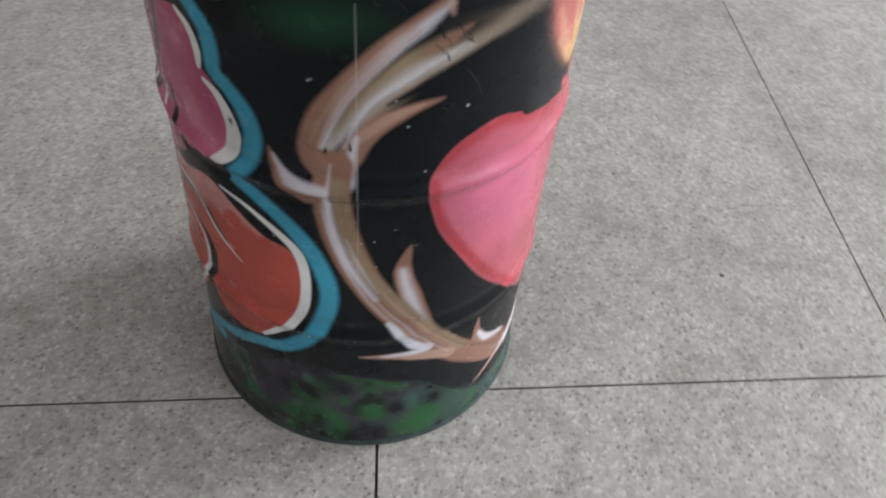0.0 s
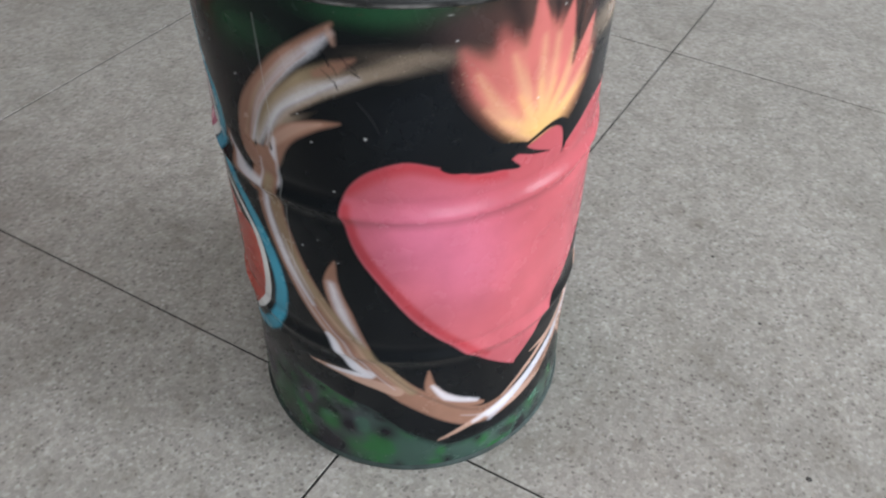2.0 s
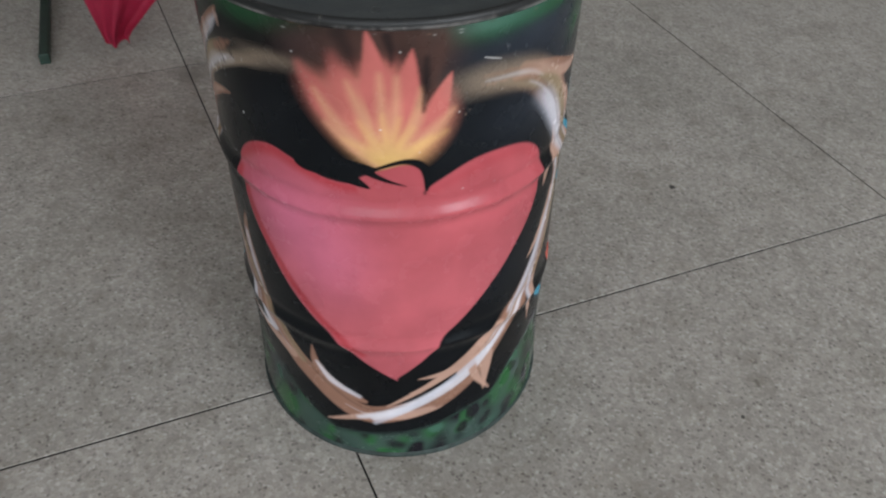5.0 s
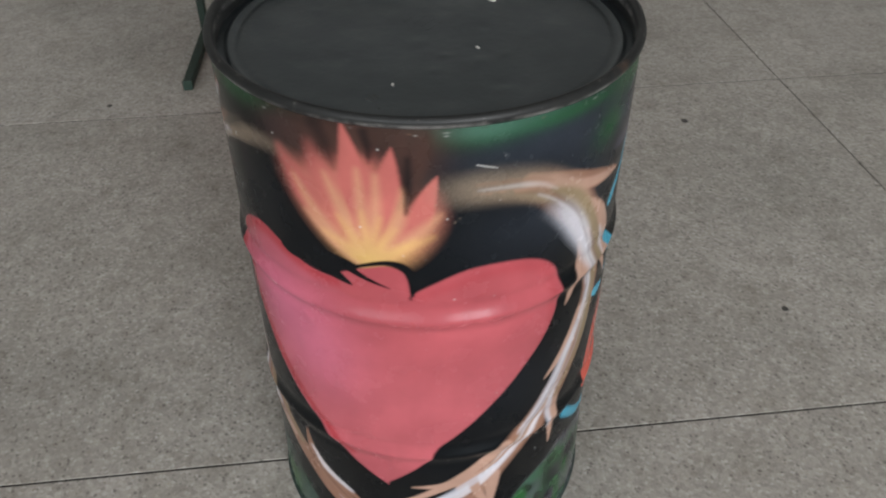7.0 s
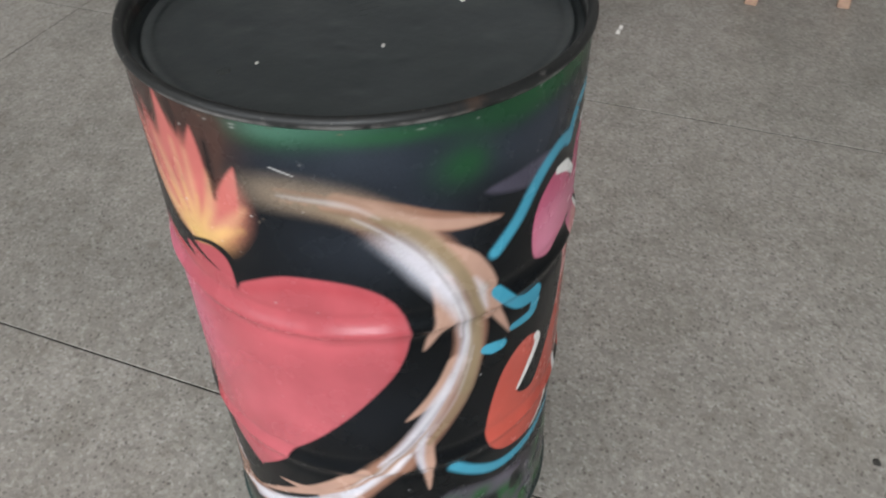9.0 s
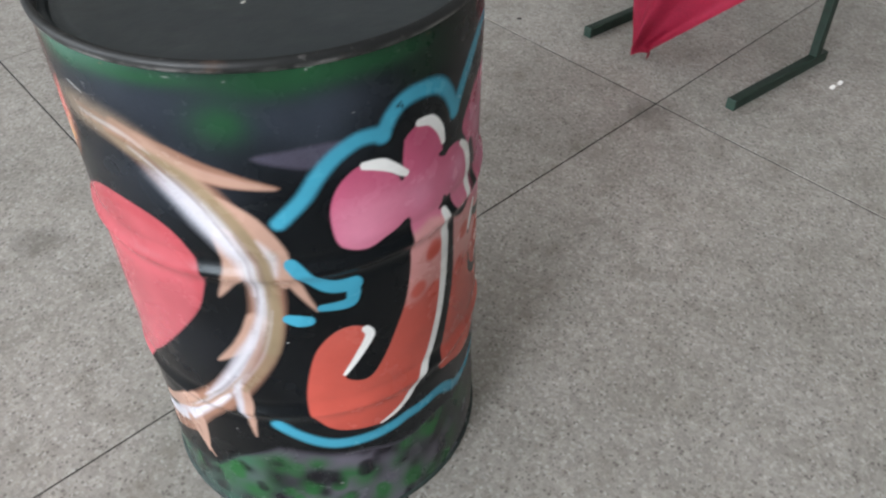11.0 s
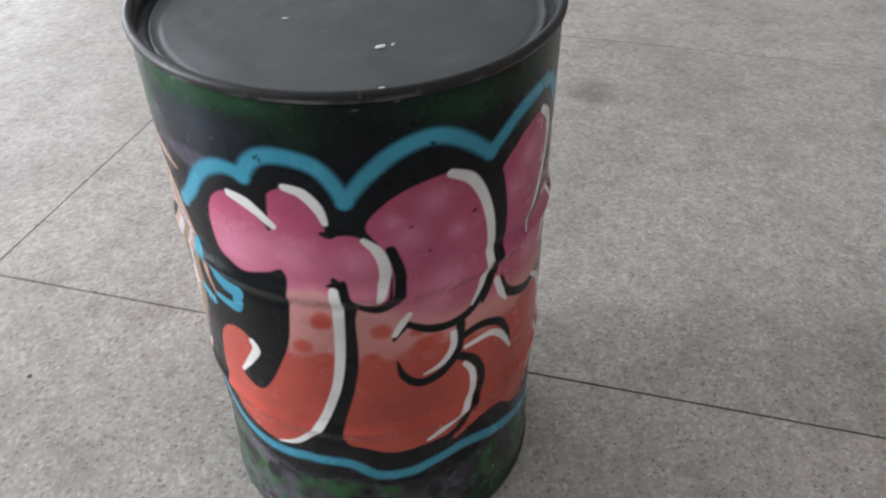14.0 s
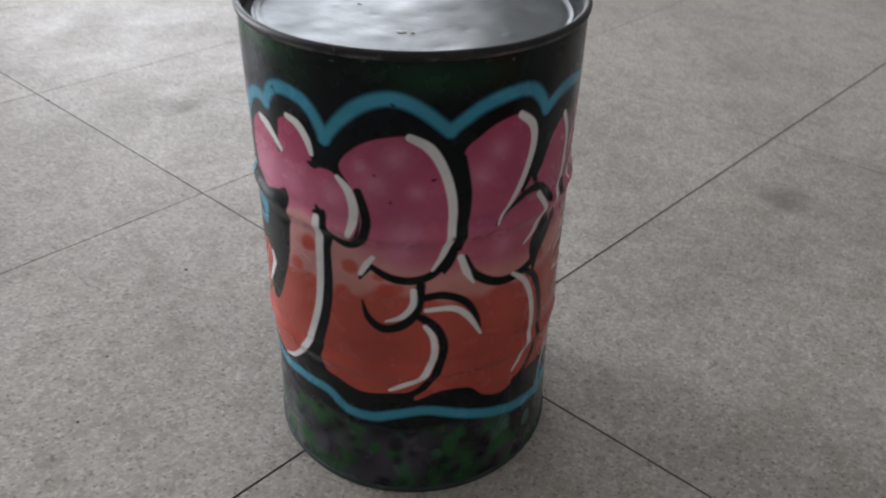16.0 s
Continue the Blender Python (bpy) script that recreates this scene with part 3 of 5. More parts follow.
stroke([(-48.2, 68), (-44.3, 74.8), (-38.5, 80), (-33.4, 83.3)], (1.2, 2.2, 3.0, 1.8), OLIVE, 0.6, motif="thorn_branch_painting", fade=True)
stroke([(-37.2, 81.3), (-34.7, 82.6), (-32.4, 83.9)], (1.0, 1.6, 0.2), BROWN, 0.5, motif="thorn_branch_painting", amount=0.8)
stroke([(-48.6, 68.1), (-46.1, 75), (-41.5, 81), (-37.6, 84.4), (-34.9, 86.8)], (0.8, 1.0, 1.5, 1.5, 0.3), WHITE, 0.6, motif="thorn_branch_painting", amount=0.62)
stroke([(-35.1, 87.5), (-35, 86.7), (-34.7, 85.5)], (0.2, 1.0, 0.3), PEACH, 0.45, motif="thorn_branch_painting", amount=0.7)
stroke([(-47.7, 67.8), (-43.2, 74.5), (-38.7, 78.5), (-34.9, 80.3), (-32.2, 81.4)], (0.8, 1.5, 1.7, 1.1, 0.2), WHITE, 0.8, motif="thorn_branch_painting", amount=0.5)
stroke([(-41.2, 74.6), (-35.8, 77.5), (-29.2, 80.3), (-23.2, 81.7)], (0.3, 1.6, 2.4, 1.6), BLACK, 0.5, fade=True)
stroke([(-46.1, 65.6), (-43.3, 70.6), (-38.8, 73.6), (-34.8, 74.9)], (3.0, 2.8, 1.6, 0.1), BROWN, 0.4, motif="thorn_branch_painting")
stroke([(-44.5, 69.6), (-41, 72.6), (-37.2, 74.3)], (1.4, 1.4, 0.3), PEACH, 0.4, motif="thorn_branch_painting", amount=0.7)
stroke([(-44.8, 69.8), (-45.3, 66.5), (-45.4, 62.3)], (0.6, 1.1, 1.0), WHITE, 0.5, motif="thorn_branch_painting", amount=0.8)
streaks([(-49, 68), (-45.1, 76.1), (-38.1, 83.7)], 2.6, 8)
streaks([(-46.1, 68.2), (-42.4, 74.9), (-32.9, 81.4)], 2.8, 8)
stroke([(-47.3, 65.3), (-47.8, 60), (-47, 54.2), (-44.7, 47), (-41.2, 40), (-36.7, 33.5), (-32, 27.2), (-26, 20.7), (-16, 13.3), (-8.4, 13.8), (-1.1, 16), (4.7, 19.7)], (4.6, 5.0, 4.6, 4.8, 4.6, 3.6), BROWN, 0.45, motif="thorn_branch_painting")
stroke([(-55.3, 66.3), (-54.1, 62.4), (-50.9, 59.8)], (0.2, 2.2, 3.0), BROWN, 0.4, motif="thorn_branch_painting")
stroke([(-54.8, 65.3), (-53, 62), (-48.7, 61)], (0.3, 1.6, 1.4), WHITE, 0.5, motif="thorn_branch_painting", amount=0.75)
stroke([(-37.5, 51.3), (-38.4, 46.3), (-37, 40.6), (-34.2, 33.1)], (0.2, 2.6, 3.2, 2.0), BROWN, 0.35, motif="thorn_branch_painting")
stroke([(-38.4, 46.3), (-37.3, 41.1), (-34.6, 33.8)], (1.0, 1.6, 0.8), WHITE, 0.8, motif="thorn_branch_painting", amount=0.75)
stroke([(-44.2, 26.4), (-39, 26.2), (-33.8, 24.8), (-29.5, 23.1)], (0.2, 2.0, 2.6), PEACH, 0.38, motif="thorn_branch_painting")
stroke([(-40, 34.6), (-36.2, 28.6), (-33.7, 26.7), (-40.9, 26.4)], (1.0, 1.8, 1.6, 0.3), WHITE, 0.4, motif="thorn_branch_painting", amount=0.9)
stroke([(-47, 62.2), (-46.1, 55.2), (-43.8, 47.4), (-39.5, 40), (-33.4, 31.8), (-26.9, 23)], (1.8, 2.0, 2.0, 1.6), OLIVE, 0.6, motif="thorn_branch_painting", amount=0.9)
stroke([(-48.5, 59.6), (-47.7, 53.9), (-45.6, 47.2), (-42, 40.4)], (0.8, 1.5, 0.7), WHITE, 0.5, motif="thorn_branch_painting", amount=0.8)
stroke([(-24.2, 28.3), (-23.7, 23.3), (-20.4, 19.1), (-14.8, 16.3)], (0.2, 2.2, 2.8, 1.0), BROWN, 0.35, motif="thorn_branch_painting")
stroke([(-23.6, 24.2), (-21, 20.4), (-15.8, 17.5)], (0.6, 1.6, 0.8), WHITE, 0.5, motif="thorn_branch_painting", amount=0.75)
stroke([(-22.5, 8.6), (-14.9, 12.1), (-7.4, 12.9), (-1.1, 14.3)], (0.2, 1.8, 2.2, 1.4), PEACH, 0.38, motif="thorn_branch_painting")
stroke([(-16.1, 11.6), (-8.4, 14.6), (-1.2, 18.4), (5.2, 21.9)], (0.8, 1.8, 2.0, 1.8), WHITE, 0.6, motif="thorn_branch_painting", amount=0.9)
stroke([(-4.8, 22.9), (0.8, 23.5), (6.6, 25.8)], (0.2, 1.6, 2.0), PEACH, 0.35, motif="thorn_branch_painting")
streaks([(-47.3, 65.3), (-47.8, 60), (-47, 54.2), (-44.7, 47), (-41.2, 40), (-36.7, 33.5), (-32, 27.2), (-26, 20.7), (-16, 13.3), (-8.4, 13.8), (-1.1, 16), (4.7, 19.7)], 3.6, 16)
stroke([(-1.1, 16), (4.7, 20.5), (10.4, 28.6), (16.2, 34.6), (20.7, 40.8), (23.6, 46.1), (25.3, 51.7), (26.1, 57.1), (25.6, 62.4), (23.6, 67.6), (20.6, 72.8), (17, 76.7), (12.8, 79.9), (7.8, 81), (1.7, 81.2)], (4.0, 5.0, 5.2, 5.0, 4.8, 4.6, 5.6, 6.0, 4.6, 3.2), BROWN, 0.7, motif="thorn_branch_painting", fade=True)
stroke([(10.9, 81.3), (17.3, 78.9), (23.6, 76.4), (30, 74.8)], (2.2, 3.0, 2.6, 0.2), BROWN, 0.35, motif="thorn_branch_painting")
stroke([(13.5, 80), (19.1, 77.5), (24.9, 75.8), (29.6, 74.7)], (1.2, 1.8, 1.4, 0.2), PEACH, 0.4, motif="thorn_branch_painting", amount=0.9)
stroke([(1.7, 81.1), (7.8, 80.8), (13.3, 79.1), (18.3, 76.3), (21.8, 71.9), (24.5, 66.5), (26.1, 59.7), (26.4, 53.1), (25.2, 46.4)], (2.4, 3.0, 2.8, 2.4, 2.2, 2.0), OLIVE, 0.8, motif="thorn_branch_painting", fade0=True)
stroke([(22.6, 73.1), (25.8, 69.5), (28.3, 64.2), (28.7, 59)], (1.0, 2.6, 3.0, 1.4), PEACH, 0.4, motif="thorn_branch_painting")
stroke([(26.8, 64.6), (28.9, 61), (32.4, 53.6)], (2.6, 2.2, 0.2), PEACH, 0.38, motif="thorn_branch_painting")
stroke([(22.1, 67.3), (22.7, 62.3), (21.3, 59.4), (19.6, 56.5)], (2.8, 3.2, 1.8, 0.2), PEACH, 0.38, motif="thorn_branch_painting")
stroke([(24.1, 52.5), (21.7, 47.6), (16.8, 42.8)], (3.0, 2.8, 0.2), PEACH, 0.38, motif="thorn_branch_painting")
stroke([(19, 36.8), (19.5, 32.7), (19.7, 25)], (3.0, 2.2, 0.2), PEACH, 0.38, motif="thorn_branch_painting")
stroke([(3.9, 22.6), (8, 23.7), (8.2, 14.5)], (3.4, 3.6, 0.2), PEACH, 0.38, motif="thorn_branch_painting")
stroke([(-10.6, 15.5), (0.8, 23.4), (10.2, 31.1)], (0.3, 1.8, 2.4), PEACH, 0.38, motif="thorn_branch_painting")
stroke([(-13, 11.8), (-4.5, 16.1), (4.2, 21.3), (10.9, 28.8), (16.2, 34.6)], (1.4, 1.8, 2.2, 2.2, 2.0), WHITE, 0.5, motif="thorn_branch_painting", amount=0.8)
stroke([(13.7, 77.1), (17.4, 74.1), (20.9, 69.2), (23.5, 64.2), (25.1, 59.4), (25.2, 54), (23.9, 49.7), (21.4, 44.6), (18.9, 39.5), (14.8, 33.6)], (1.4, 2.6, 2.6, 1.8, 1.1, 1.1, 1.4, 1.8, 1.4), WHITE, 1.2, motif="thorn_branch_painting", fade0=True, amount=0.75)
stroke([(27.7, 64.3), (26.9, 60.5), (26.8, 50.7), (24.6, 44.1), (19.9, 36.8)], (1.6, 1.2, 1.3, 1.6, 1.0), OLIVE, 0.5, motif="thorn_branch_painting", amount=0.7)
stroke([(26.2, 66.6), (27.5, 63.9), (27.8, 61.3)], (0.5, 1.6, 0.6), WHITE, 0.6, motif="thorn_branch_painting", amount=0.6)
stroke([(4.8, 24.4), (6.5, 18.9), (9.5, 13.9)], (2.0, 1.6, 0.2), PEACH, 0.38, motif="thorn_branch_painting")
stroke([(-2.9, 81.1), (5.6, 81.7), (12.2, 80.4), (17.8, 77.1)], (3.4, 4.2, 4.2, 3.4), TAN, 1.6, motif="thorn_branch_painting", amount=0.55, fade0=True)
stroke([(9.5, 81.4), (14.8, 79.7), (19.7, 76.3), (22.6, 72.3)], (1.6, 2.2, 1.8, 0.6), PEACH, 0.7, motif="thorn_branch_painting", amount=0.7, fade0=True)
stroke([(14.6, 78.7), (19, 76.1), (22.5, 71.8), (25.5, 66.3), (27.1, 60.5)], (0.8, 1.6, 1.6, 1.4, 0.8), OLIVE, 0.6, motif="thorn_branch_painting")
stroke([(12.9, 77), (16.7, 74.3), (20.2, 69.7), (23.2, 64.7), (24.6, 62.1)], (1.4, 2.8, 3.4, 2.4, 1.0), ICE, 1.4, motif="thorn_branch_painting", amount=0.6, fade0=True)
stroke([(25, 59.9), (25, 54.6), (23.2, 49.2), (20.6, 44.6), (18, 39.5), (13.3, 33)], (0.8, 1.1, 1.4, 1.8, 2.2, 1.2), ICE, 0.6, motif="thorn_branch_painting", amount=0.6)
stroke([(-13, 10.5), (-2.2, 17.9), (5.2, 23.6), (10.9, 28.8)], (0.8, 1.4, 2.0, 1.2), ICE, 0.5, motif="thorn_branch_painting", amount=0.6)
stroke([(-6.3, 19), (2.1, 23.2), (8.7, 27.4), (14.2, 32.8), (18.2, 36.8)], (0.4, 0.7, 0.6, 0.6, 0.3), PEACH, 0.38, motif="thorn_branch_painting")
stroke([(19.4, 40.8), (18.4, 34.8), (19, 29.8)], (0.8, 1.4, 0.5), ICE, 0.5, motif="thorn_branch_painting", amount=0.7)
streaks([(-1.1, 16), (4.7, 20.5), (10.4, 28.6), (16.2, 34.6), (20.7, 40.8), (23.6, 46.1), (25.3, 51.7), (26.1, 57.1), (25.6, 62.4), (23.6, 67.6), (20.6, 72.8), (17, 76.7), (12.8, 79.9), (7.8, 81), (1.7, 81.2)], 3.8, 34)
fill([(27.5, 79.2), (33.1, 80.1), (38.2, 79.9), (35.9, 77.6), (33.5, 77.1)], VIOLET, 0.5, amount=0.55)
stroke([(29.3, 69.4), (32.6, 72.8), (34.7, 75.8), (37, 78.1), (39.7, 79.5), (42, 79.5), (43.1, 79)], (1.94, 2.02, 2.02, 1.94), BLUE, 0.55, motif="blue_outline_painting")
stroke([(43.1, 79), (44.4, 81.3), (46.5, 82.7), (49.5, 82.8), (52.3, 82), (54.3, 79.9), (55.8, 76.6)], (1.94, 2.11, 2.11, 1.76), BLUE, 0.55, motif="blue_outline_painting")
stroke([(55.6, 76.5), (58.5, 80.3), (62.1, 83.3), (66.3, 84.6), (70.3, 83.3), (75.1, 79.3)], (1.64, 2.13, 2.13, 1.8), BLUE, 0.55, motif="blue_outline_painting")
stroke([(75.1, 79.5), (79.5, 82.6), (84.2, 84), (88.2, 83.9), (90.5, 82.3), (92.4, 79.4)], (1.87, 2.12, 2.04, 1.7), BLUE, 0.55, motif="blue_outline_painting")
stroke([(92.4, 79.5), (95.9, 81.2), (100.6, 81.5), (105.3, 80.6)], (1.94, 2.11, 2.11), BLUE, 0.55, motif="blue_outline_painting")
stroke([(-64.7, 82.5), (-62.4, 80), (-61.9, 77.4), (-61.9, 74.6), (-60.3, 73.2), (-58.5, 71.1), (-57.5, 68.5), (-57.5, 65.7), (-58.8, 62.3), (-61.1, 59.4)], (2.4, 2.4, 2.2, 2.5, 2.5, 2.0), BLUE, 0.55, motif="blue_outline_painting")
stroke([(-61.7, 58.8), (-58.6, 57.5), (-55.8, 55.6), (-53.1, 53), (-50.5, 48.9), (-48.8, 43.5), (-48.7, 38.6), (-50.5, 32.5), (-52.8, 28.8), (-56.6, 25.4), (-61, 23.8), (-66.6, 20.8), (-73, 17.6), (-80.4, 13.6)], (2.0, 2.3, 2.5, 2.7, 2.6, 2.2, 2.1), BLUE, 0.55, motif="blue_outline_painting")
stroke([(23.7, 28.9), (26.9, 26), (31.5, 23.1), (36.8, 22.4), (42, 22.8), (44.6, 23.4), (47.1, 23.4), (52.4, 23.2), (56.7, 20.2), (61.9, 20), (66.3, 21.4), (72.6, 22.4), (80.3, 19.5), (88.3, 16.8), (95.5, 15.2), (102.5, 14.3), (108.7, 15)], (2.0, 2.3, 2.2, 2.2, 2.2, 2.3, 2.2), BLUE, 0.55, motif="blue_outline_painting")
stroke([(100.9, 19.8), (100.6, 13.6), (108, 17.6)], (1.8, 2.0, 2.0), BLUE, 0.55, motif="blue_outline_painting")
stroke([(29.9, 62.4), (32.9, 58.8), (35.1, 57.4), (37.8, 57.2)], (1.8, 2.0, 2.2), BLUE, 0.2, motif="blue_outline_painting")
stroke([(37.6, 56.8), (36.9, 54), (33, 54)], (2.0, 1.8, 1.2), BLUE, 0.2, motif="blue_outline_painting")
stroke([(28.4, 52.6), (29.7, 52.1), (31, 51.9)], (1.6, 2.2, 1.8), BLUE, 0.2, motif="blue_outline_painting")
fill([(35.6, 69.5), (36.3, 72.5), (37.8, 74.6), (40.1, 75.8), (42.9, 74.2), (45.5, 72.2), (45.9, 76.4), (47.2, 77.9), (49.1, 78.3), (51.6, 76.7), (52.8, 74), (53.3, 71.6), (56.7, 71.3), (59.6, 68.4), (60.6, 65.3), (60.6, 62.2), (59.7, 60), (57.4, 59.6), (55.5, 60.9), (54.4, 63.3), (52.9, 64.1), (53.2, 56.6), (52.5, 44.9), (50.1, 36.5), (47, 30), (43.5, 26.3), (40.4, 25), (36.2, 25.4), (32.4, 26.8), (29.8, 29.9), (28.9, 33.4), (29.5, 39.1), (31.2, 45.1), (33.6, 48.3), (36.3, 49.3), (38.5, 48.4), (39.4, 47), (37.9, 43.7), (35, 39.5), (36.1, 37.7), (38.6, 37.3), (40.8, 39.9), (43.2, 44.8), (45.8, 52), (46.8, 64.1), (43.9, 63.6), (40.3, 62.5), (37.4, 63.3), (36, 65.3)], LETTER, 0.2, motif="letter_painting")
fill([(58, 72.7), (60.5, 76), (64.1, 78), (68.7, 78.8), (71.6, 77.5), (73.9, 74), (75.6, 69), (76.1, 62.7), (75.1, 58.5), (73.6, 55.6), (75.1, 51.7), (73.3, 44.8), (74.4, 38.3), (73.3, 32.5), (69.9, 27.9), (65.3, 26.8), (59.9, 26.1), (55.3, 27.7), (51.9, 30), (54, 41.7), (56.1, 59), (60.2, 59.5), (61, 63.9), (59.7, 69.3)], LETTER, 0.2, motif="letter_painting")
fill([(77.2, 75.1), (79.8, 78), (83, 79.8), (86.6, 80.3), (89.3, 79), (90.2, 75.5), (88.9, 71.4), (92.2, 64.7), (94.4, 63), (94.7, 59), (91.2, 54.8), (93, 46.7), (95.3, 38.3), (94.8, 31), (92, 25), (87.9, 22.1), (83.2, 23.6), (80.1, 26.6), (74.6, 27.2), (69.6, 25.3), (73, 31.8), (74.4, 38.3), (71.9, 43.7), (72.3, 50.3), (76, 55.1), (77.5, 60.3), (78.1, 66.6)], LETTER, 0.2, motif="letter_painting")
fill([(91.9, 66.7), (92.7, 69.6), (95.5, 74.6), (99.1, 76.4), (100.9, 74), (101.7, 67.8), (99.4, 61.2), (106.1, 47.7), (108.8, 35.2), (106, 27.2), (100, 24.4), (92.3, 24.8), (94.8, 31), (95.3, 38.3), (93, 46.7), (94.7, 53.1), (96.3, 58.2)], LETTER, 0.2, motif="letter_painting")
fill([(104.8, 76.4), (113.1, 80.4), (115.4, 79), (116.5, 76.2), (116.6, 74.2), (118.3, 72.9), (119.7, 70.4), (120.2, 66.4), (118.6, 62.2), (115.4, 59.2), (111.9, 58.4), (106.8, 55), (100.5, 53.9), (100.5, 62.1)], LETTER, 0.2, motif="letter_painting")
fill([(100.6, 52.9), (107.8, 53.4), (114.6, 55.5), (119.3, 52.8), (123.6, 49.8), (127.1, 48.7), (128.6, 44.9), (128.6, 40), (126.8, 34.1), (123.6, 28.7), (120.1, 25.8), (116.4, 24.8), (111.5, 25.1), (108.9, 28.2), (100.7, 20.3), (100.7, 21.6), (100.8, 28.9), (100.6, 41.4)], LETTER, 0.2, motif="letter_painting")
stroke([(50.6, 56.2), (51.1, 56.4)], (2.465, 2.9), CORAL, 0.5, on="letter_painting", amount=0.85)
stroke([(47.3, 50.4), (47.8, 50.7)], (2.295, 2.7), CORAL, 0.5, on="letter_painting", amount=0.85)
stroke([(50.6, 48.5), (51.1, 48.6)], (2.21, 2.6), CORAL, 0.5, on="letter_painting", amount=0.85)
stroke([(58.6, 54.1), (59.1, 54.1)], (2.38, 2.8), CORAL, 0.5, on="letter_painting", amount=0.85)
stroke([(57.1, 48.6), (57.5, 48.6)], (2.38, 2.8), CORAL, 0.5, on="letter_painting", amount=0.85)
stroke([(64.8, 50.4), (65.2, 50.3)], (2.21, 2.6), CORAL, 0.5, on="letter_painting", amount=0.85)
stroke([(66.6, 50.9), (67.1, 50.7)], (1.7, 2.0), CORAL, 0.5, on="letter_painting", amount=0.85)
stroke([(63.6, 52.9), (64.1, 52.8)], (1.36, 1.6), CORAL, 0.5, on="letter_painting", amount=0.85)
stroke([(50.3, 55.5), (51.1, 55.8)], (1.87, 2.2), CORAL, 0.5, on="letter_painting", amount=0.85)
stroke([(93.2, 51.7), (94.3, 51.2)], (2.21, 2.6), CORAL, 0.5, on="letter_painting", amount=0.85)
stroke([(-63.2, 50), (-62.5, 50.4)], (2.55, 3.0), CORAL, 0.5, on="letter_painting", amount=0.85)
stroke([(-54.9, 46.2), (-54.4, 46.4)], (1.87, 2.2), CORAL, 0.5, on="letter_painting", amount=0.85)
stroke([(-57.7, 48.8), (-57.2, 49.1)], (1.53, 1.8), CORAL, 0.5, on="letter_painting", amount=0.85)
mist(66.7, 74.9, 2.4, 2.4, BUBBLE, 0.65, on="letter_painting")
mist(63.6, 70.2, 2.3, 2.3, BUBBLE, 0.65, on="letter_painting")
mist(68.4, 62.2, 2.6, 2.6, BUBBLE, 0.65, on="letter_painting")
mist(70.1, 69.3, 1.4, 1.4, BUBBLE, 0.65, on="letter_painting")
mist(61.4, 73.1, 1.3, 1.3, BUBBLE, 0.65, on="letter_painting")
mist(83.2, 75.2, 2, 2, BUBBLE, 0.65, on="letter_painting")
mist(80.3, 71.4, 2, 2, BUBBLE, 0.65, on="letter_painting")
mist(85, 56.9, 2, 2, BUBBLE, 0.65, on="letter_painting")
mist(67, 58, 3, 3, BUBBLE, 0.65, on="letter_painting")
mist(48.4, 67.5, 2.2, 2.2, BUBBLE, 0.65, on="letter_painting")
mist(39.1, 65.4, 2.4, 2.4, BUBBLE, 0.65, on="letter_painting")
mist(56.6, 67.2, 2, 2, BUBBLE, 0.65, on="letter_painting")
mist(113.7, 65.4, 2.4, 2.4, BUBBLE, 0.65, on="letter_painting")
mist(112.4, 76, 1.8, 1.8, BUBBLE, 0.65, on="letter_painting")
mist(-64.5, 62.6, 1.6, 1.6, BUBBLE, 0.65, on="letter_painting")
mist(39.9, 67.3, 5, 4, BLUSH, 0.85, on="letter_painting")
mist(45.5, 68.4, 6, 2.5, BLUSH, 0.5, on="letter_painting")
mist(67.1, 65.9, 5, 1.6, PLUM, 0.2, on="letter_painting")
mist(81.2, 62.4, 4, 2, PLUM, 0.3, on="letter_painting")
mist(-63.8, 69.1, 2, 3, PLUM, 0.3, on="letter_painting")
stroke([(54.45, 63.4), (54.75, 58.2), (54.65, 49.5), (53.65, 42.7), (51.85, 36.2), (50.15, 31.8)], (0.98, 1.64, 1.97, 1.97, 1.48), BLACK, 0.2)
stroke([(45.6, 71.5), (45.2, 74.1), (45.6, 76.5)], (0.6, 1.2, 1.0), BLACK, 0.2)
stroke([(52.35, 71.8), (53.45, 71.6), (54.75, 72.2)], (0.49, 1.31, 0.66), BLACK, 0.2)
stroke([(52.35, 62.8), (53.95, 62.8), (55.45, 59.8), (58.85, 58.4), (61.45, 60.2), (62.05, 64.3), (60.95, 68.6)], (0.41, 1.07, 1.31, 1.48, 1.64, 1.64, 1.48), BLACK, 0.2)
stroke([(75.25, 73.9), (77.05, 68.3), (77.05, 61.5), (75.35, 57.1), (72.95, 53.8), (69.65, 52.5), (65.95, 52.9), (62.75, 54.8)], (1.97, 2.13, 1.64, 1.48, 1.64, 1.64, 1.15), BLACK, 0.2)
stroke([(62.85, 55), (61.15, 53), (60.65, 52.1)], (0.66, 0.82, 0.49), BLACK, 0.2)
stroke([(60.95, 47.7), (61.85, 44.2), (64.35, 42.1), (67.75, 43.1), (70.15, 46.2), (70.85, 51.5)], (0.33, 1.31, 1.8, 1.8, 1.8, 1.64), BLACK, 0.2)
stroke([(70.95, 44.7), (73.55, 42.2), (74.95, 37.9), (73.95, 32.8), (71.45, 28.5), (68.35, 26.2)], (1.64, 1.64, 1.64, 1.64, 1.56, 1.31), BLACK, 0.2)
stroke([(70.35, 48.6), (74.45, 49.2), (78.45, 47.2), (80.75, 43.2), (81.75, 39)], (1.48, 1.64, 1.48, 1.15, 0.16), BLACK, 0.2)
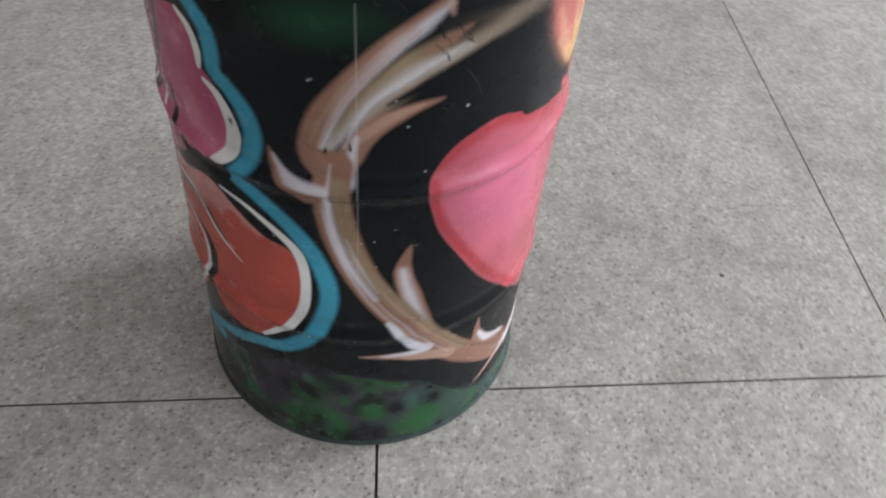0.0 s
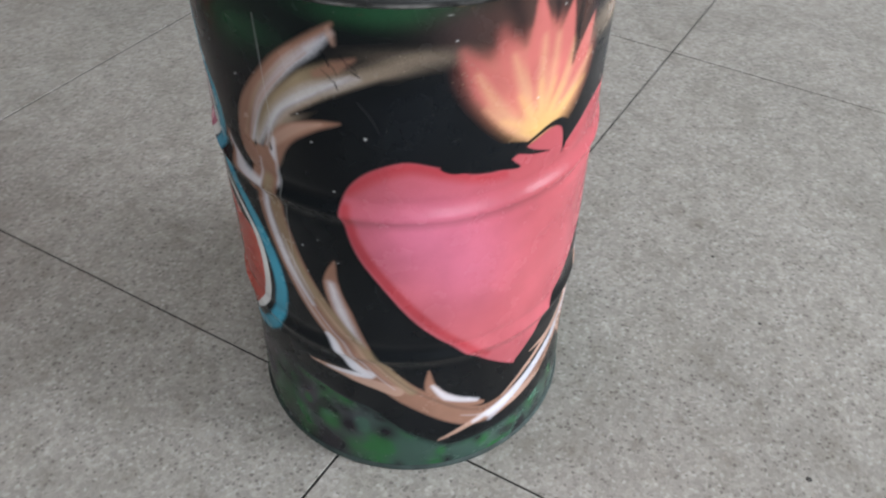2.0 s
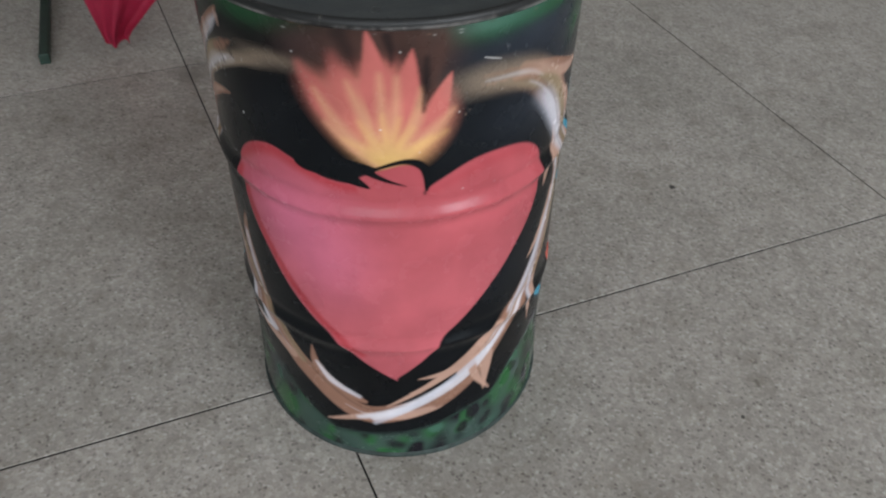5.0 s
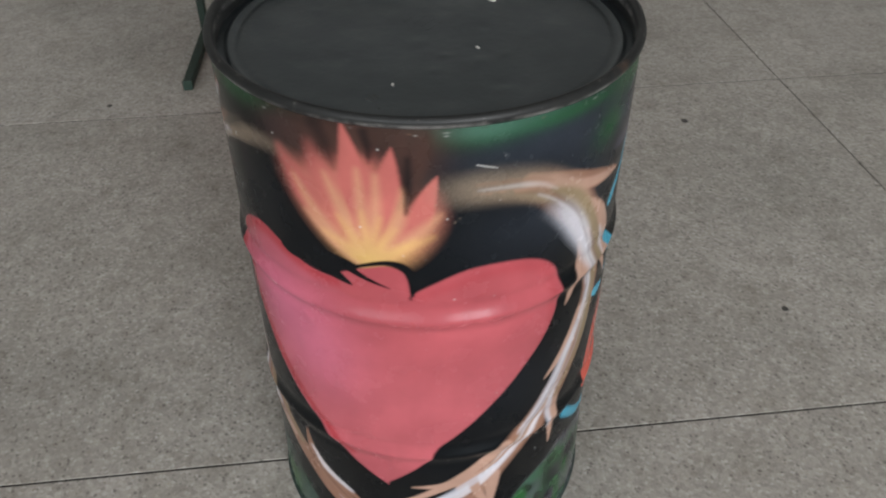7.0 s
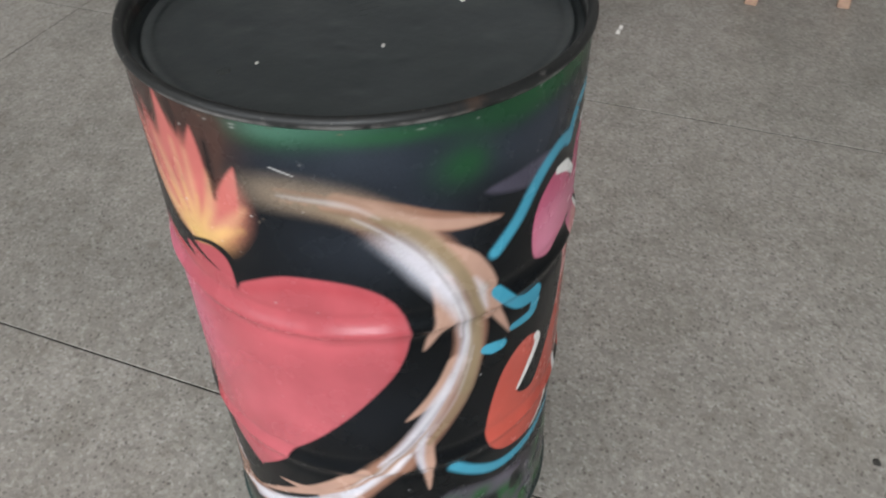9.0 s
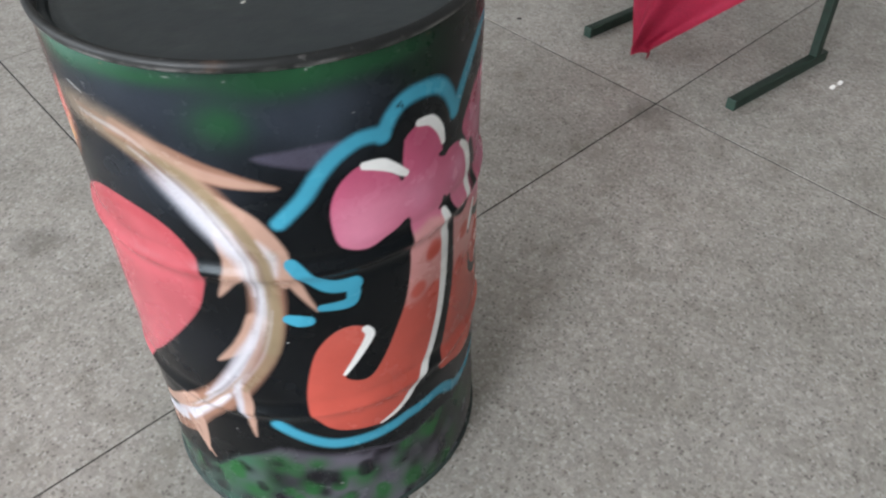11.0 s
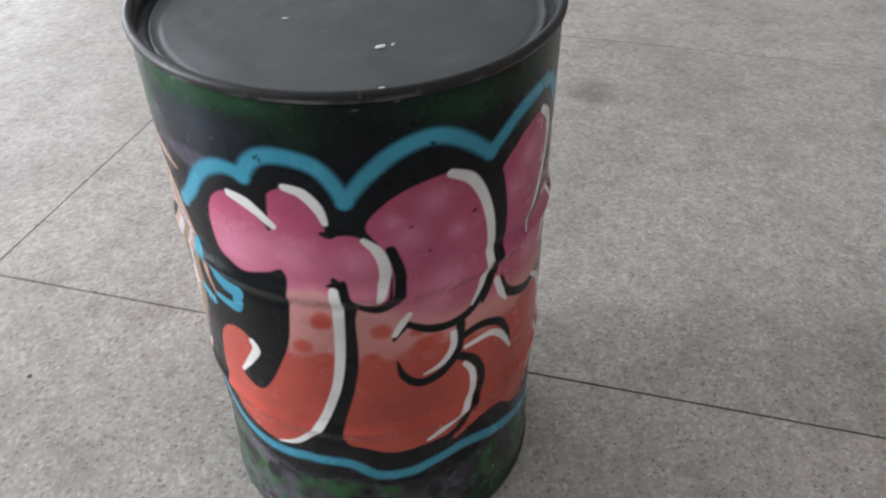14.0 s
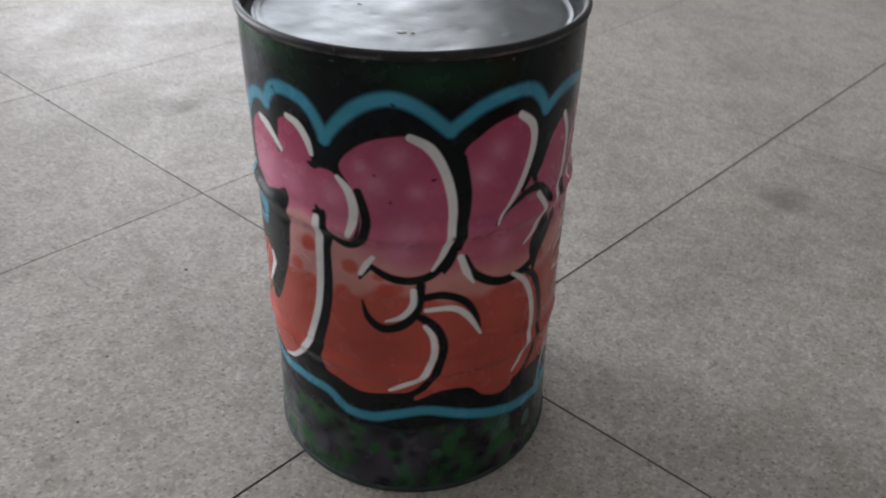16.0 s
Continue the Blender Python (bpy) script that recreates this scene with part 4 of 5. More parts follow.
stroke([(78.15, 56.3), (79.95, 52.6), (84.25, 49.8), (88.65, 49.6), (92.95, 51.5), (95.95, 55.3), (98.15, 58.2)], (1.15, 1.64, 1.8, 1.8, 1.64, 1.31, 1.15), BLACK, 0.2)
stroke([(90.05, 50), (93.95, 46.1), (96.35, 38.1), (96.15, 29.9), (93.15, 24.8), (90.25, 23.5)], (0.98, 1.48, 1.48, 1.31, 1.31, 1.15), BLACK, 0.2)
stroke([(83.25, 61.6), (88.45, 65.3), (92.55, 65.5), (96.05, 62.1)], (0.25, 1.31, 1.64, 1.8), BLACK, 0.2)
stroke([(76.95, 74.7), (77.95, 68.6), (77.75, 62.4), (77.15, 58.2)], (1.64, 1.8, 1.48, 0.98), BLACK, 0.2)
stroke([(89.85, 78.4), (90.65, 74.3), (89.95, 69.5), (88.35, 66.4)], (1.15, 1.48, 1.31, 0.82), BLACK, 0.2)
stroke([(108.2, 66.8), (108.4, 63.4), (108.4, 58.8), (109.3, 57.5)], (0.5, 1.2, 1.6, 1.2), BLACK, 0.2)
stroke([(110.1, 57.4), (113.6, 57.4), (117.8, 58.7)], (1.2, 2.2, 2.8), BLACK, 0.2)
stroke([(107.8, 78), (106.1, 72.5), (103.1, 65.7), (100.4, 61.1)], (1.2, 1.4, 1.2, 1.0), BLACK, 0.2)
stroke([(100.4, 46.8), (110.4, 49.6), (114.6, 45.5), (116.8, 43.1)], (0.6, 1.0, 1.0, 0.3), BLACK, 0.2)
stroke([(108.6, 43.6), (111.6, 40.7), (111.2, 35.4), (107.4, 27.3)], (0.6, 1.6, 2.2, 1.4), BLACK, 0.2)
stroke([(40.4, 75.5), (42.2, 74.9), (44.1, 73.8), (45.5, 72.4)], (0.9, 1.2, 1.1, 0.7), PAINTWHITE, 0.15)
stroke([(48.5, 78.5), (50.7, 77.8), (52.4, 75.7), (53.1, 73.4)], (1.0, 1.5, 1.4, 0.8), PAINTWHITE, 0.15)
stroke([(57.6, 70.6), (59.3, 68.6), (60.1, 65.5), (59.7, 62.5), (59, 60.2)], (0.8, 1.5, 1.6, 1.5, 0.8), PAINTWHITE, 0.15)
stroke([(53.1, 61.9), (53.4, 58.6), (53, 50.1), (52, 43.2), (49.9, 36.5), (48.1, 32.4), (46, 29.4), (43.2, 26.6), (39.9, 24.9)], (1.3, 1.6, 1.5, 1.4, 1.4, 1.5, 1.1, 1.0, 0.4), PAINTWHITE, 0.15)
stroke([(38.7, 47.9), (39.2, 46.3), (37.4, 43.1), (35, 39.5)], (1.2, 1.5, 1.2, 0.6), PAINTWHITE, 0.15)
stroke([(69.1, 78.6), (72, 76.8), (74.2, 73.1), (75.6, 68), (75.8, 62.8), (74.9, 58.5), (72.7, 54.5)], (1.2, 1.6, 1.5, 1.5, 1.4, 1.2, 0.5), PAINTWHITE, 0.15)
stroke([(60.8, 53.1), (61.8, 55), (63, 56.7)], (0.8, 1.1, 0.8), PAINTWHITE, 0.15)
stroke([(69.6, 50.4), (69.5, 47.4), (67.7, 44.9), (64.9, 43.7)], (1.1, 1.2, 1.1, 0.4), PAINTWHITE, 0.15)
stroke([(71.6, 42.7), (73.1, 39.8), (73.1, 35.2), (71, 30.9), (67.9, 29), (65.3, 27.6)], (0.8, 1.2, 1.3, 1.3, 1.1, 0.6), PAINTWHITE, 0.15)
stroke([(71.8, 46.2), (76.2, 46.2), (79.1, 43.9), (81.7, 39.3)], (0.9, 1.2, 1.2, 0.5), PAINTWHITE, 0.15)
stroke([(77.4, 56.5), (78.5, 53.4), (79.9, 50.8)], (1.2, 1.3, 0.3), PAINTWHITE, 0.15)
stroke([(86.8, 80.1), (89.5, 77.6), (89.9, 73.6), (87.8, 67.7), (83.7, 61.6)], (1.2, 1.5, 1.4, 1.2, 0.3), PAINTWHITE, 0.15)
stroke([(92.5, 64.3), (94.3, 61.4), (92.8, 58.1), (89.7, 55.5)], (1.0, 1.2, 1.0, 0.3), PAINTWHITE, 0.15)
stroke([(87.6, 50.2), (91.1, 46.7), (93.6, 40), (93.4, 32), (89.7, 26.4)], (0.7, 1.2, 1.3, 1.2, 0.5), PAINTWHITE, 0.15)
stroke([(98.6, 76.6), (100.8, 71.4), (99.9, 64.3), (97.4, 59.9)], (1.0, 1.2, 1.0, 0.5), PAINTWHITE, 0.15)
stroke([(113.9, 80.2), (115.8, 78.8), (116.7, 76.3), (116.6, 74)], (0.7, 1.2, 1.3, 0.7), PAINTWHITE, 0.15)
stroke([(-63.9, 72.4), (-62, 71.2), (-60.6, 68.6), (-60.2, 65.8), (-61.3, 62.7), (-63.9, 60.3)], (0.6, 1.3, 1.8, 2.2, 2.0, 1.1), PAINTWHITE, 0.15)
stroke([(106.5, 65.3), (104.6, 62.6), (105, 61.5)], (0.5, 0.9, 0.4), PAINTWHITE, 0.15)
stroke([(-64.1, 55.4), (-59.5, 54.3), (-54.7, 51), (-52.4, 47.8), (-51.8, 42.7), (-52.5, 36.8), (-55, 31.6), (-59.9, 26.5)], (0.4, 0.8, 1.2, 1.5, 1.5, 1.6, 1.4, 0.7), PAINTWHITE, 0.15)
stroke([(100.5, 48.9), (109.4, 50.1), (114.5, 45.1), (118.8, 41.9)], (0.4, 0.6, 0.6, 0.2), PAINTWHITE, 0.15)
stroke([(100.4, 44.3), (107.7, 42.2), (110.3, 38.4), (108.3, 31.4), (100.6, 21)], (0.4, 0.5, 0.9, 1.1, 0.7), PAINTWHITE, 0.15)
stroke([(40.3, 75.8), (43, 75), (46.2, 72.1)], (0.8, 1.4, 1.0), PAINTWHITE, 0.15)
stroke([(-44.8, 87), (-44.7, 77.1), (-44.6, 62.1), (-44.5, 44.7)], (0.16, 0.2, 0.16), SCUFF, 0.06, amount=0.2)
stroke([(4, 85.1), (5.2, 84.7), (6.5, 84.3)], (0.12, 0.16, 0.1), SCUFF, 0.06, amount=0.7)
stroke([(-32.4, 78.2), (-31, 76.3), (-30, 74.1)], (0.12, 0.16, 0.1), SCUFF, 0.06, amount=0.03)
stroke([(-45.5, 68.8), (-45.4, 68.2), (-45.3, 67.7)], (0.12, 0.2, 0.1), BLACK, 0.08)
stroke([(-48.5, 67.2), (-48.2, 67.6)], (0.12, 0.2, 0.1), BLACK, 0.08)
stroke([(-60.7, 68.3), (-60.3, 68)], (0.12, 0.2, 0.1), BLACK, 0.08)
stroke([(-36.3, 84.5), (-35.8, 83.5), (-35.4, 82.5)], (0.12, 0.2, 0.1), BLACK, 0.08)
stroke([(-32.9, 82.3), (-31.9, 81.6)], (0.12, 0.2, 0.1), BLACK, 0.08)
stroke([(72.5, 71.2), (73.1, 71.6)], (0.12, 0.2, 0.1), BLACK, 0.08)
stroke([(66.3, 83.9), (66.7, 83.8)], (0.12, 0.2, 0.1), BLACK, 0.08)
stroke([(45.5, 82.4), (46, 82.7)], (0.12, 0.2, 0.1), BLACK, 0.08)
stroke([(-35, 80.8), (-34.6, 79.6)], (0.12, 0.2, 0.1), BLACK, 0.08)
mist(-31.8, 73.2, 0.13, 0.1, SCUFF, 0.85)
mist(-36.4, 64.1, 0.13, 0.1, SCUFF, 0.85)
mist(-38.8, 71.3, 0.13, 0.1, SCUFF, 0.85)
mist(-49.9, 77.2, 0.13, 0.1, SCUFF, 0.85)
mist(-21.1, 86.1, 0.13, 0.1, SCUFF, 0.85)
mist(-31.7, 73.1, 0.13, 0.1, SCUFF, 0.85)
mist(-9.9, 75.8, 0.13, 0.1, SCUFF, 0.85)
mist(-7.1, 87.3, 0.13, 0.1, SCUFF, 0.85)
mist(0.7, 77.7, 0.13, 0.1, SCUFF, 0.85)
mist(16.5, 25.9, 0.13, 0.1, SCUFF, 0.85)
mist(27.7, 47.9, 0.13, 0.1, SCUFF, 0.85)
mist(82.6, 59.4, 0.13, 0.1, SCUFF, 0.85)
mist(-42.4, 52.4, 0.13, 0.1, SCUFF, 0.85)

# small chips of bare metal, thicker near the two hoops and the rim
for _ in range(26):
    z0 = rng.choice((31, 60, 86)) + rng.normal(0, 3.5) if rng.random() < 0.5 else rng.uniform(4, 86)
    r = rng.uniform(0.06, 0.14)
    mist(rng.uniform(U0, U0 + AROUND), z0, r * rng.uniform(0.7, 2.0), r, SCUFF, rng.uniform(0.2, 0.7))


# dark nicks through the paint, pale sprayed flecks beside the flame
for u0, z0, ru, rz in ((45.4, 82.2, 0.3, 0.25), (46, 82, 0.2, 0.35), (66.8, 83.6, 0.3, 0.3), (72.7, 71.4, 0.45, 0.22), (63.7, 71.9, 0.25, 0.22), (66.1, 67.3, 0.25, 0.2), (76.1, 60.6, 0.4, 0.4),
                       (-48.3, 67.5, 0.2, 0.45), (-45.4, 68.1, 0.2, 0.5), (-60.3, 68.1, 0.3, 0.5)):
    mist(u0, z0, ru, rz, BLACK, 0.95)
for a, b in (((-35.7, 83.3), (-34.6, 81.6)), ((-34.2, 84.3), (-33.2, 82.6)), ((-33.2, 83.3), (-32.2, 82)), ((-36.4, 82), (-35.2, 80.6))):
    stroke([a, ((a[0] + b[0]) / 2 + 0.2, (a[1] + b[1]) / 2), b], (0.12, 0.24, 0.12), BLACK, 0.15, amount=0.55)
for u0, z0 in ((-31.8, 73), (-36.4, 64.2), (-39.7, 54.5), (-36.9, 51.1), (-49.6, 77.4), (-44.1, 52), (-42.1, 47.5), (-9.9, 75.8), (-4.7, 72)):
    mist(u0, z0, rng.uniform(0.1, 0.16), rng.uniform(0.08, 0.12), SCUFF, 0.5)
for _ in range(26):
    u0, z0 = ((0.2, 77.9), (-20.6, 82.3), (-27, 84))[rng.integers(3)]
    mist(u0 + rng.normal(0, 1.1), z0 + rng.normal(0, 0.9), rng.uniform(0.08, 0.13), 0.09, TAN, rng.uniform(0.3, 0.8))

for _ in range(60):
    r = rng.uniform(0.05, 0.12)
    mist(rng.uniform(U0, U0 + AROUND), rng.uniform(89.2, 90.3), r * rng.uniform(1.0, 5.0), r, (SCUFF, BROWN, SMOKE)[rng.integers(3)], rng.uniform(0.2, 0.5))


def hoop(z, at, tall):
    """The rolled hoop: a rounded swell with a shallow groove on both sides."""
    d = (z - at) / 0.0105
    return tall * np.exp(-d * d) - 0.3 * tall * np.exp(-((np.abs(z - at) - 0.024) / 0.009) ** 2)


zz = zs / 100
radius = RADIUS - 0.002 + hoop(zz, 0.607, 0.006) + hoop(zz, 0.316, 0.0042) + 0.0035 * smooth01((0.2 - zz) / 0.15) + 0.004 * smooth01((zz - 0.15) / 0.2) + 0.001 * smooth01((zz - 0.7) / 0.15)
dents = 0.0009 * cloud(7, 0.9, 8) + 0.0003 * cloud(25, 3.0, 9)
rr = radius[:, None] + dents * smooth01((zz - 0.02) / 0.05)[:, None] * smooth01((0.89 - zz) / 0.05)[:, None]
angle = us / (100 * RADIUS)
GRID = np.stack([rr * np.cos(angle), rr * np.sin(angle), np.broadcast_to(zz[:, None], rr.shape)], -1).reshape(-1, 3)

drum = thing("steel_drum", (0, 0, 0), "black steel oil drum sprayed with flaming heart and bubble letters", "oil drum")
li, ci = np.meshgrid(np.arange(LINES - 1), np.arange(COLUMNS), indexing="ij")
cj = (ci + 1) % COLUMNS
QUADS = np.stack([li * COLUMNS + ci, li * COLUMNS + cj, (li + 1) * COLUMNS + cj, (li + 1) * COLUMNS + ci], -1).reshape(-1, 4)
OWNER = MOTIF[:-1].reshape(-1)
LABELS = {"sprayed_wall": "dark drum wall misted with green and slate spray, some slate being painted-in sheen", "heart_painting": "glossy rose-red painted heart", "flame_painting": "yellow to coral painted flame",
          "thorn_branch_painting": "tan and white painted thorny branch", "blue_outline_painting": "turquoise painted outline of the lettering",
          "letter_painting": "pink to coral painted bubble letter with white highlights", "spotted_band_painting": "green and violet-grey spotted band at the foot"}
for number, name in enumerate(MOTIFS):
    quads = QUADS[OWNER == number]
    if not len(quads):
        continue
    used, index = np.unique(quads, return_inverse=True)
    data = bpy.data.meshes.new(name)
    data.vertices.add(len(used))
    data.vertices.foreach_set("co", GRID[used].astype(np.float32).ravel())
    data.loops.add(quads.size)
    data.loops.foreach_set("vertex_index", index.astype(np.int32).ravel())
    data.polygons.add(len(quads))
    data.polygons.foreach_set("loop_start", np.arange(0, quads.size, 4, dtype=np.int32))
    data.polygons.foreach_set("use_smooth", np.ones(len(quads), dtype=bool))
    data.update(calc_edges=True)
    colours = np.ones((len(used), 4), dtype=np.float32)
    colours[:, :3] = CANVAS.reshape(-1, 3)[used]
    data.color_attributes.new("paint", "FLOAT_COLOR", "POINT").data.foreach_set("color", colours.ravel())
    data.materials.append(PAINT)
    ob = new(name, data)
    ob.parent = drum
    tagged(ob, LABELS[name])

part("bottom_chime", lathe([(0.27, 0.004), (0.285, 0.0), (0.2915, 0.001), (0.2935, 0.006), (0.292, 0.0115), (0.2885, 0.0135)], 200, 0.0006), FOOT_PAINT, drum, "rolled bottom rim painted over in grey-green", True)
part("top_rim", lathe([(0.284, 0.9005), (0.2925, 0.9025), (0.2952, 0.9065), (0.2958, 0.911), (0.2938, 0.916), (0.2895, 0.9175), (0.2845, 0.9145), (0.2825, 0.908), (0.282, 0.886)], 220, 0.0009), RIM, drum, "rolled black rim worn to bare metal", True)


DENTS = []
dent_rng = random.Random(11)
for _ in range(40):
    rad, turn = 0.235 * math.sqrt(dent_rng.random()), dent_rng.uniform(0, 2 * math.pi)
    DENTS.append((rad * math.cos(turn), rad * math.sin(turn), dent_rng.uniform(0.008, 0.03), dent_rng.choice((-1, 1, 1)) * dent_rng.uniform(0.0004, 0.0013)))


def lid_height(r, a):
    """The sunken head: a low raised ring inside the rim, dents and lumps in the middle."""
    z = 0.888 + 0.0026 * math.exp(-((r - 0.267) / 0.0035) ** 2) - 0.001 * math.exp(-((r - 0.257) / 0.004) ** 2)
    x, y = r * math.cos(a), r * math.sin(a)
    z += 0.003 * smooth_step((0.25 - r) / 0.05) * noise.noise((x * 7, y * 7, 1.0))
    for px, py, size, tall in DENTS:
        d = ((x - px) ** 2 + (y - py) ** 2) / (size * size)
        if d < 6:
            z += tall * math.exp(-d)
    return z


def smooth_step(x):
    x = min(max(x, 0.0), 1.0)
    return x * x * (3 - 2 * x)


bm = bmesh.new()
rings = []
for i in range(143):
    r = 0.284 * i / 142
    rings.append([bm.verts.new((r * math.cos(2 * math.pi * k / 180), r * math.sin(2 * math.pi * k / 180), lid_height(r, 2 * math.pi * k / 180))) for k in range(180)] if i else [bm.verts.new((0, 0, lid_height(0, 0)))])
for k in range(180):
    bm.faces.new((rings[0][0], rings[1][k], rings[1][(k + 1) % 180]))
for a, b in zip(rings[1:], rings[2:]):
    for k in range(180):
        bm.faces.new((a[k], b[k], b[(k + 1) % 180], a[(k + 1) % 180]))
part("lid", bm, LID, drum, "sunken dented black steel lid", True)
for x, y, s, turn in [(0.066, 0.065, 0.0035, 20), (-0.087, 0.102, 0.006, 50), (-0.169, 0.187, 0.004, 10), (-0.1, 0.09, 0.003, 80), (-0.13, 0.2, 0.003, 30), (0.16, -0.05, 0.0025, 0)]:
    bm = bmesh.new()
    bmesh.ops.create_icosphere(bm, subdivisions=1, radius=1.0)
    bm.transform(Matrix.Translation((x, y, lid_height(math.hypot(x, y), math.atan2(y, x)) + 0.0006)) @ Matrix.Rotation(radians(turn), 4, "Z") @ Matrix.Diagonal((s * 1.6, s * 0.8, 0.0012, 1)))
    part("paint_chip", bm, CHIP, drum, "whitish fleck on the lid")

for k, (x, y) in enumerate(((-0.004, 0.012), (-0.016, 0.004), (-0.028, -0.006), (-0.034, -0.02))):
    mark = box(-0.016, 0.016, -0.0018, 0.0018, 0.0, 0.0006, 0.0002)
    mark.transform(Matrix.Translation((x, y, lid_height(math.hypot(x, y), math.atan2(y, x)) - 0.0004)) @ Matrix.Rotation(radians(138 + 4 * k), 4, "Z"))
    part("embossed_mark", mark, LID, drum)

# ---- the table with the red cloth ----
table = thing("school_table", (-1.95, -0.445, 0), "table on green steel legs under a red cloth", "table")
for y in (-0.739, -0.15):
    at = y + 0.445
    foot_bar = part("foot", box(-0.06, 0.425, at - 0.015, at + 0.015, 0.0, 0.035, 0.004), GREEN_STEEL, table)
    part("end_cap", box(0.424, 0.432, at - 0.016, at + 0.016, 0.0, 0.036, 0.003), CAP, foot_bar, "dull green plastic end cap")
    part("leg", box(-0.016, 0.016, at - 0.014, at + 0.014, 0.035, 0.7, 0.004), GREEN_STEEL, table)
    part("arm", box(-0.06, 0.38, at - 0.018, at + 0.018, 0.7, 0.725, 0.004), GREEN_STEEL, table)
part("crossbar", box(-0.015, 0.015, -0.26, 0.27, 0.42, 0.45, 0.004), GREEN_STEEL, table)
part("tabletop", box(-0.12, 0.4, -0.42, 0.42, 0.725, 0.75, 0.006), BEIGE_TOP, table)


def tablecloth():
    """A square cloth laid cornerwise: its corner hangs in folds before the table."""
    bm = bmesh.new()
    n, m = 30, 34
    rows = []
    for j in range(m + 1):
        s = j / m
        z = 0.756 - 0.714 * s
        left = -0.537 - 0.2 * (z - 0.02)
        right = -0.468 + 1.05 * max(0.0, z - 0.07) if z < 0.46 else -0.0585 + 0.1 * (z - 0.46)
        row = []
        for i in range(n + 1):
            w = -1 + 2 * i / n
            fold = 0.022 * math.sin(w * 4.2 + 1.2 + s) + 0.006 * math.sin(w * 9 + 4 * s)
            row.append(bm.verts.new((-1.525 + fold + 0.02 * s, left + (right - left) * (w + 1) / 2, z + 0.006 * math.sin(w * 3.5 + 0.6) * s)))
        rows.append(row)
    back = [bm.verts.new((-2.09, v.co.y, 0.757)) for v in rows[0]]
    for i in range(n):
        bm.faces.new((back[i], back[i + 1], rows[0][i + 1], rows[0][i]))
        for a, b in zip(rows, rows[1:]):
            bm.faces.new((a[i], a[i + 1], b[i + 1], b[i]))
    bmesh.ops.solidify(bm, geom=list(bm.faces), thickness=0.0025)
    return part("tablecloth", bm, RED_CLOTH, smooth=True)


tagged(tablecloth(), "red cloth hanging in folds from the table", "tablecloth")

# ---- the wooden stool ----
stool = thing("wooden_stool", (-2.5, 0.5, 0), "orange-brown wooden stool with square legs", "stool")
for x, y in ((0.2, -0.125), (0.1, 0.195), (-0.12, -0.23), (-0.22, 0.09)):
    part("leg", box(x - 0.022, x + 0.022, y - 0.022, y + 0.022, 0, 0.42, 0.004), WOOD, stool)
seat = box(-0.2, 0.2, -0.2, 0.2, 0.42, 0.45, 0.008)
seat.transform(Matrix.Rotation(radians(17), 4, "Z"))
part("seat", seat, WOOD, stool)

# ---- small things on the floor ----
bm = bmesh.new()
bmesh.ops.create_grid(bm, x_segments=6, y_segments=3, size=0.5)
for v in bm.verts:
    v.co = Vector((v.co.x * 0.06, v.co.y * 0.014, 0.003 + 0.004 * math.sin(v.co.x * 9)))
bmesh.ops.solidify(bm, geom=list(bm.faces), thickness=0.0006)
scrap = part("paper_scrap", bm, PAPER)
scrap.location = (-1.89, -0.025, 0)
tagged(scrap, "small crumpled white paper scrap on the floor", "paper scrap")
for x, y, s in [(-0.307, 0.874, 0.008), (-1.188, 0.899, 0.011), (-1.433, -0.985, 0.008), (0.571, 0.47, 0.0035), (0.412, 0.608, 0.0035), (0.768, 0.157, 0.005), (2.109, 0.007, 0.008)]:
    bm = bmesh.new()
    bmesh.ops.create_icosphere(bm, subdivisions=2, radius=1.0)
    for v in bm.verts:
        k = 1 + 0.35 * noise.noise((v.co.x * 2 + x, v.co.y * 2 + y, 3))
        v.co = Vector((v.co.x * s * k * 1.2, v.co.y * s * k, max(0, v.co.z) * 0.0015))
    gum = part("gum_spot", bm, GUM)
    gum.location = (x, y, 0)
    tagged(gum, "trodden black gum spot on the terrazzo", "gum spot", "gum on the floor")

# ---- the floor: slabs poured between dark joints ----
floor = part("floor", box(X0 - 0.2, X1 + 0.2, Y0 - 0.2, Y1 + 0.2, -0.05, -0.0022), JOINT)
tagged(floor, "grey terrazzo floor poured in large slabs", "floor", kind="structure")
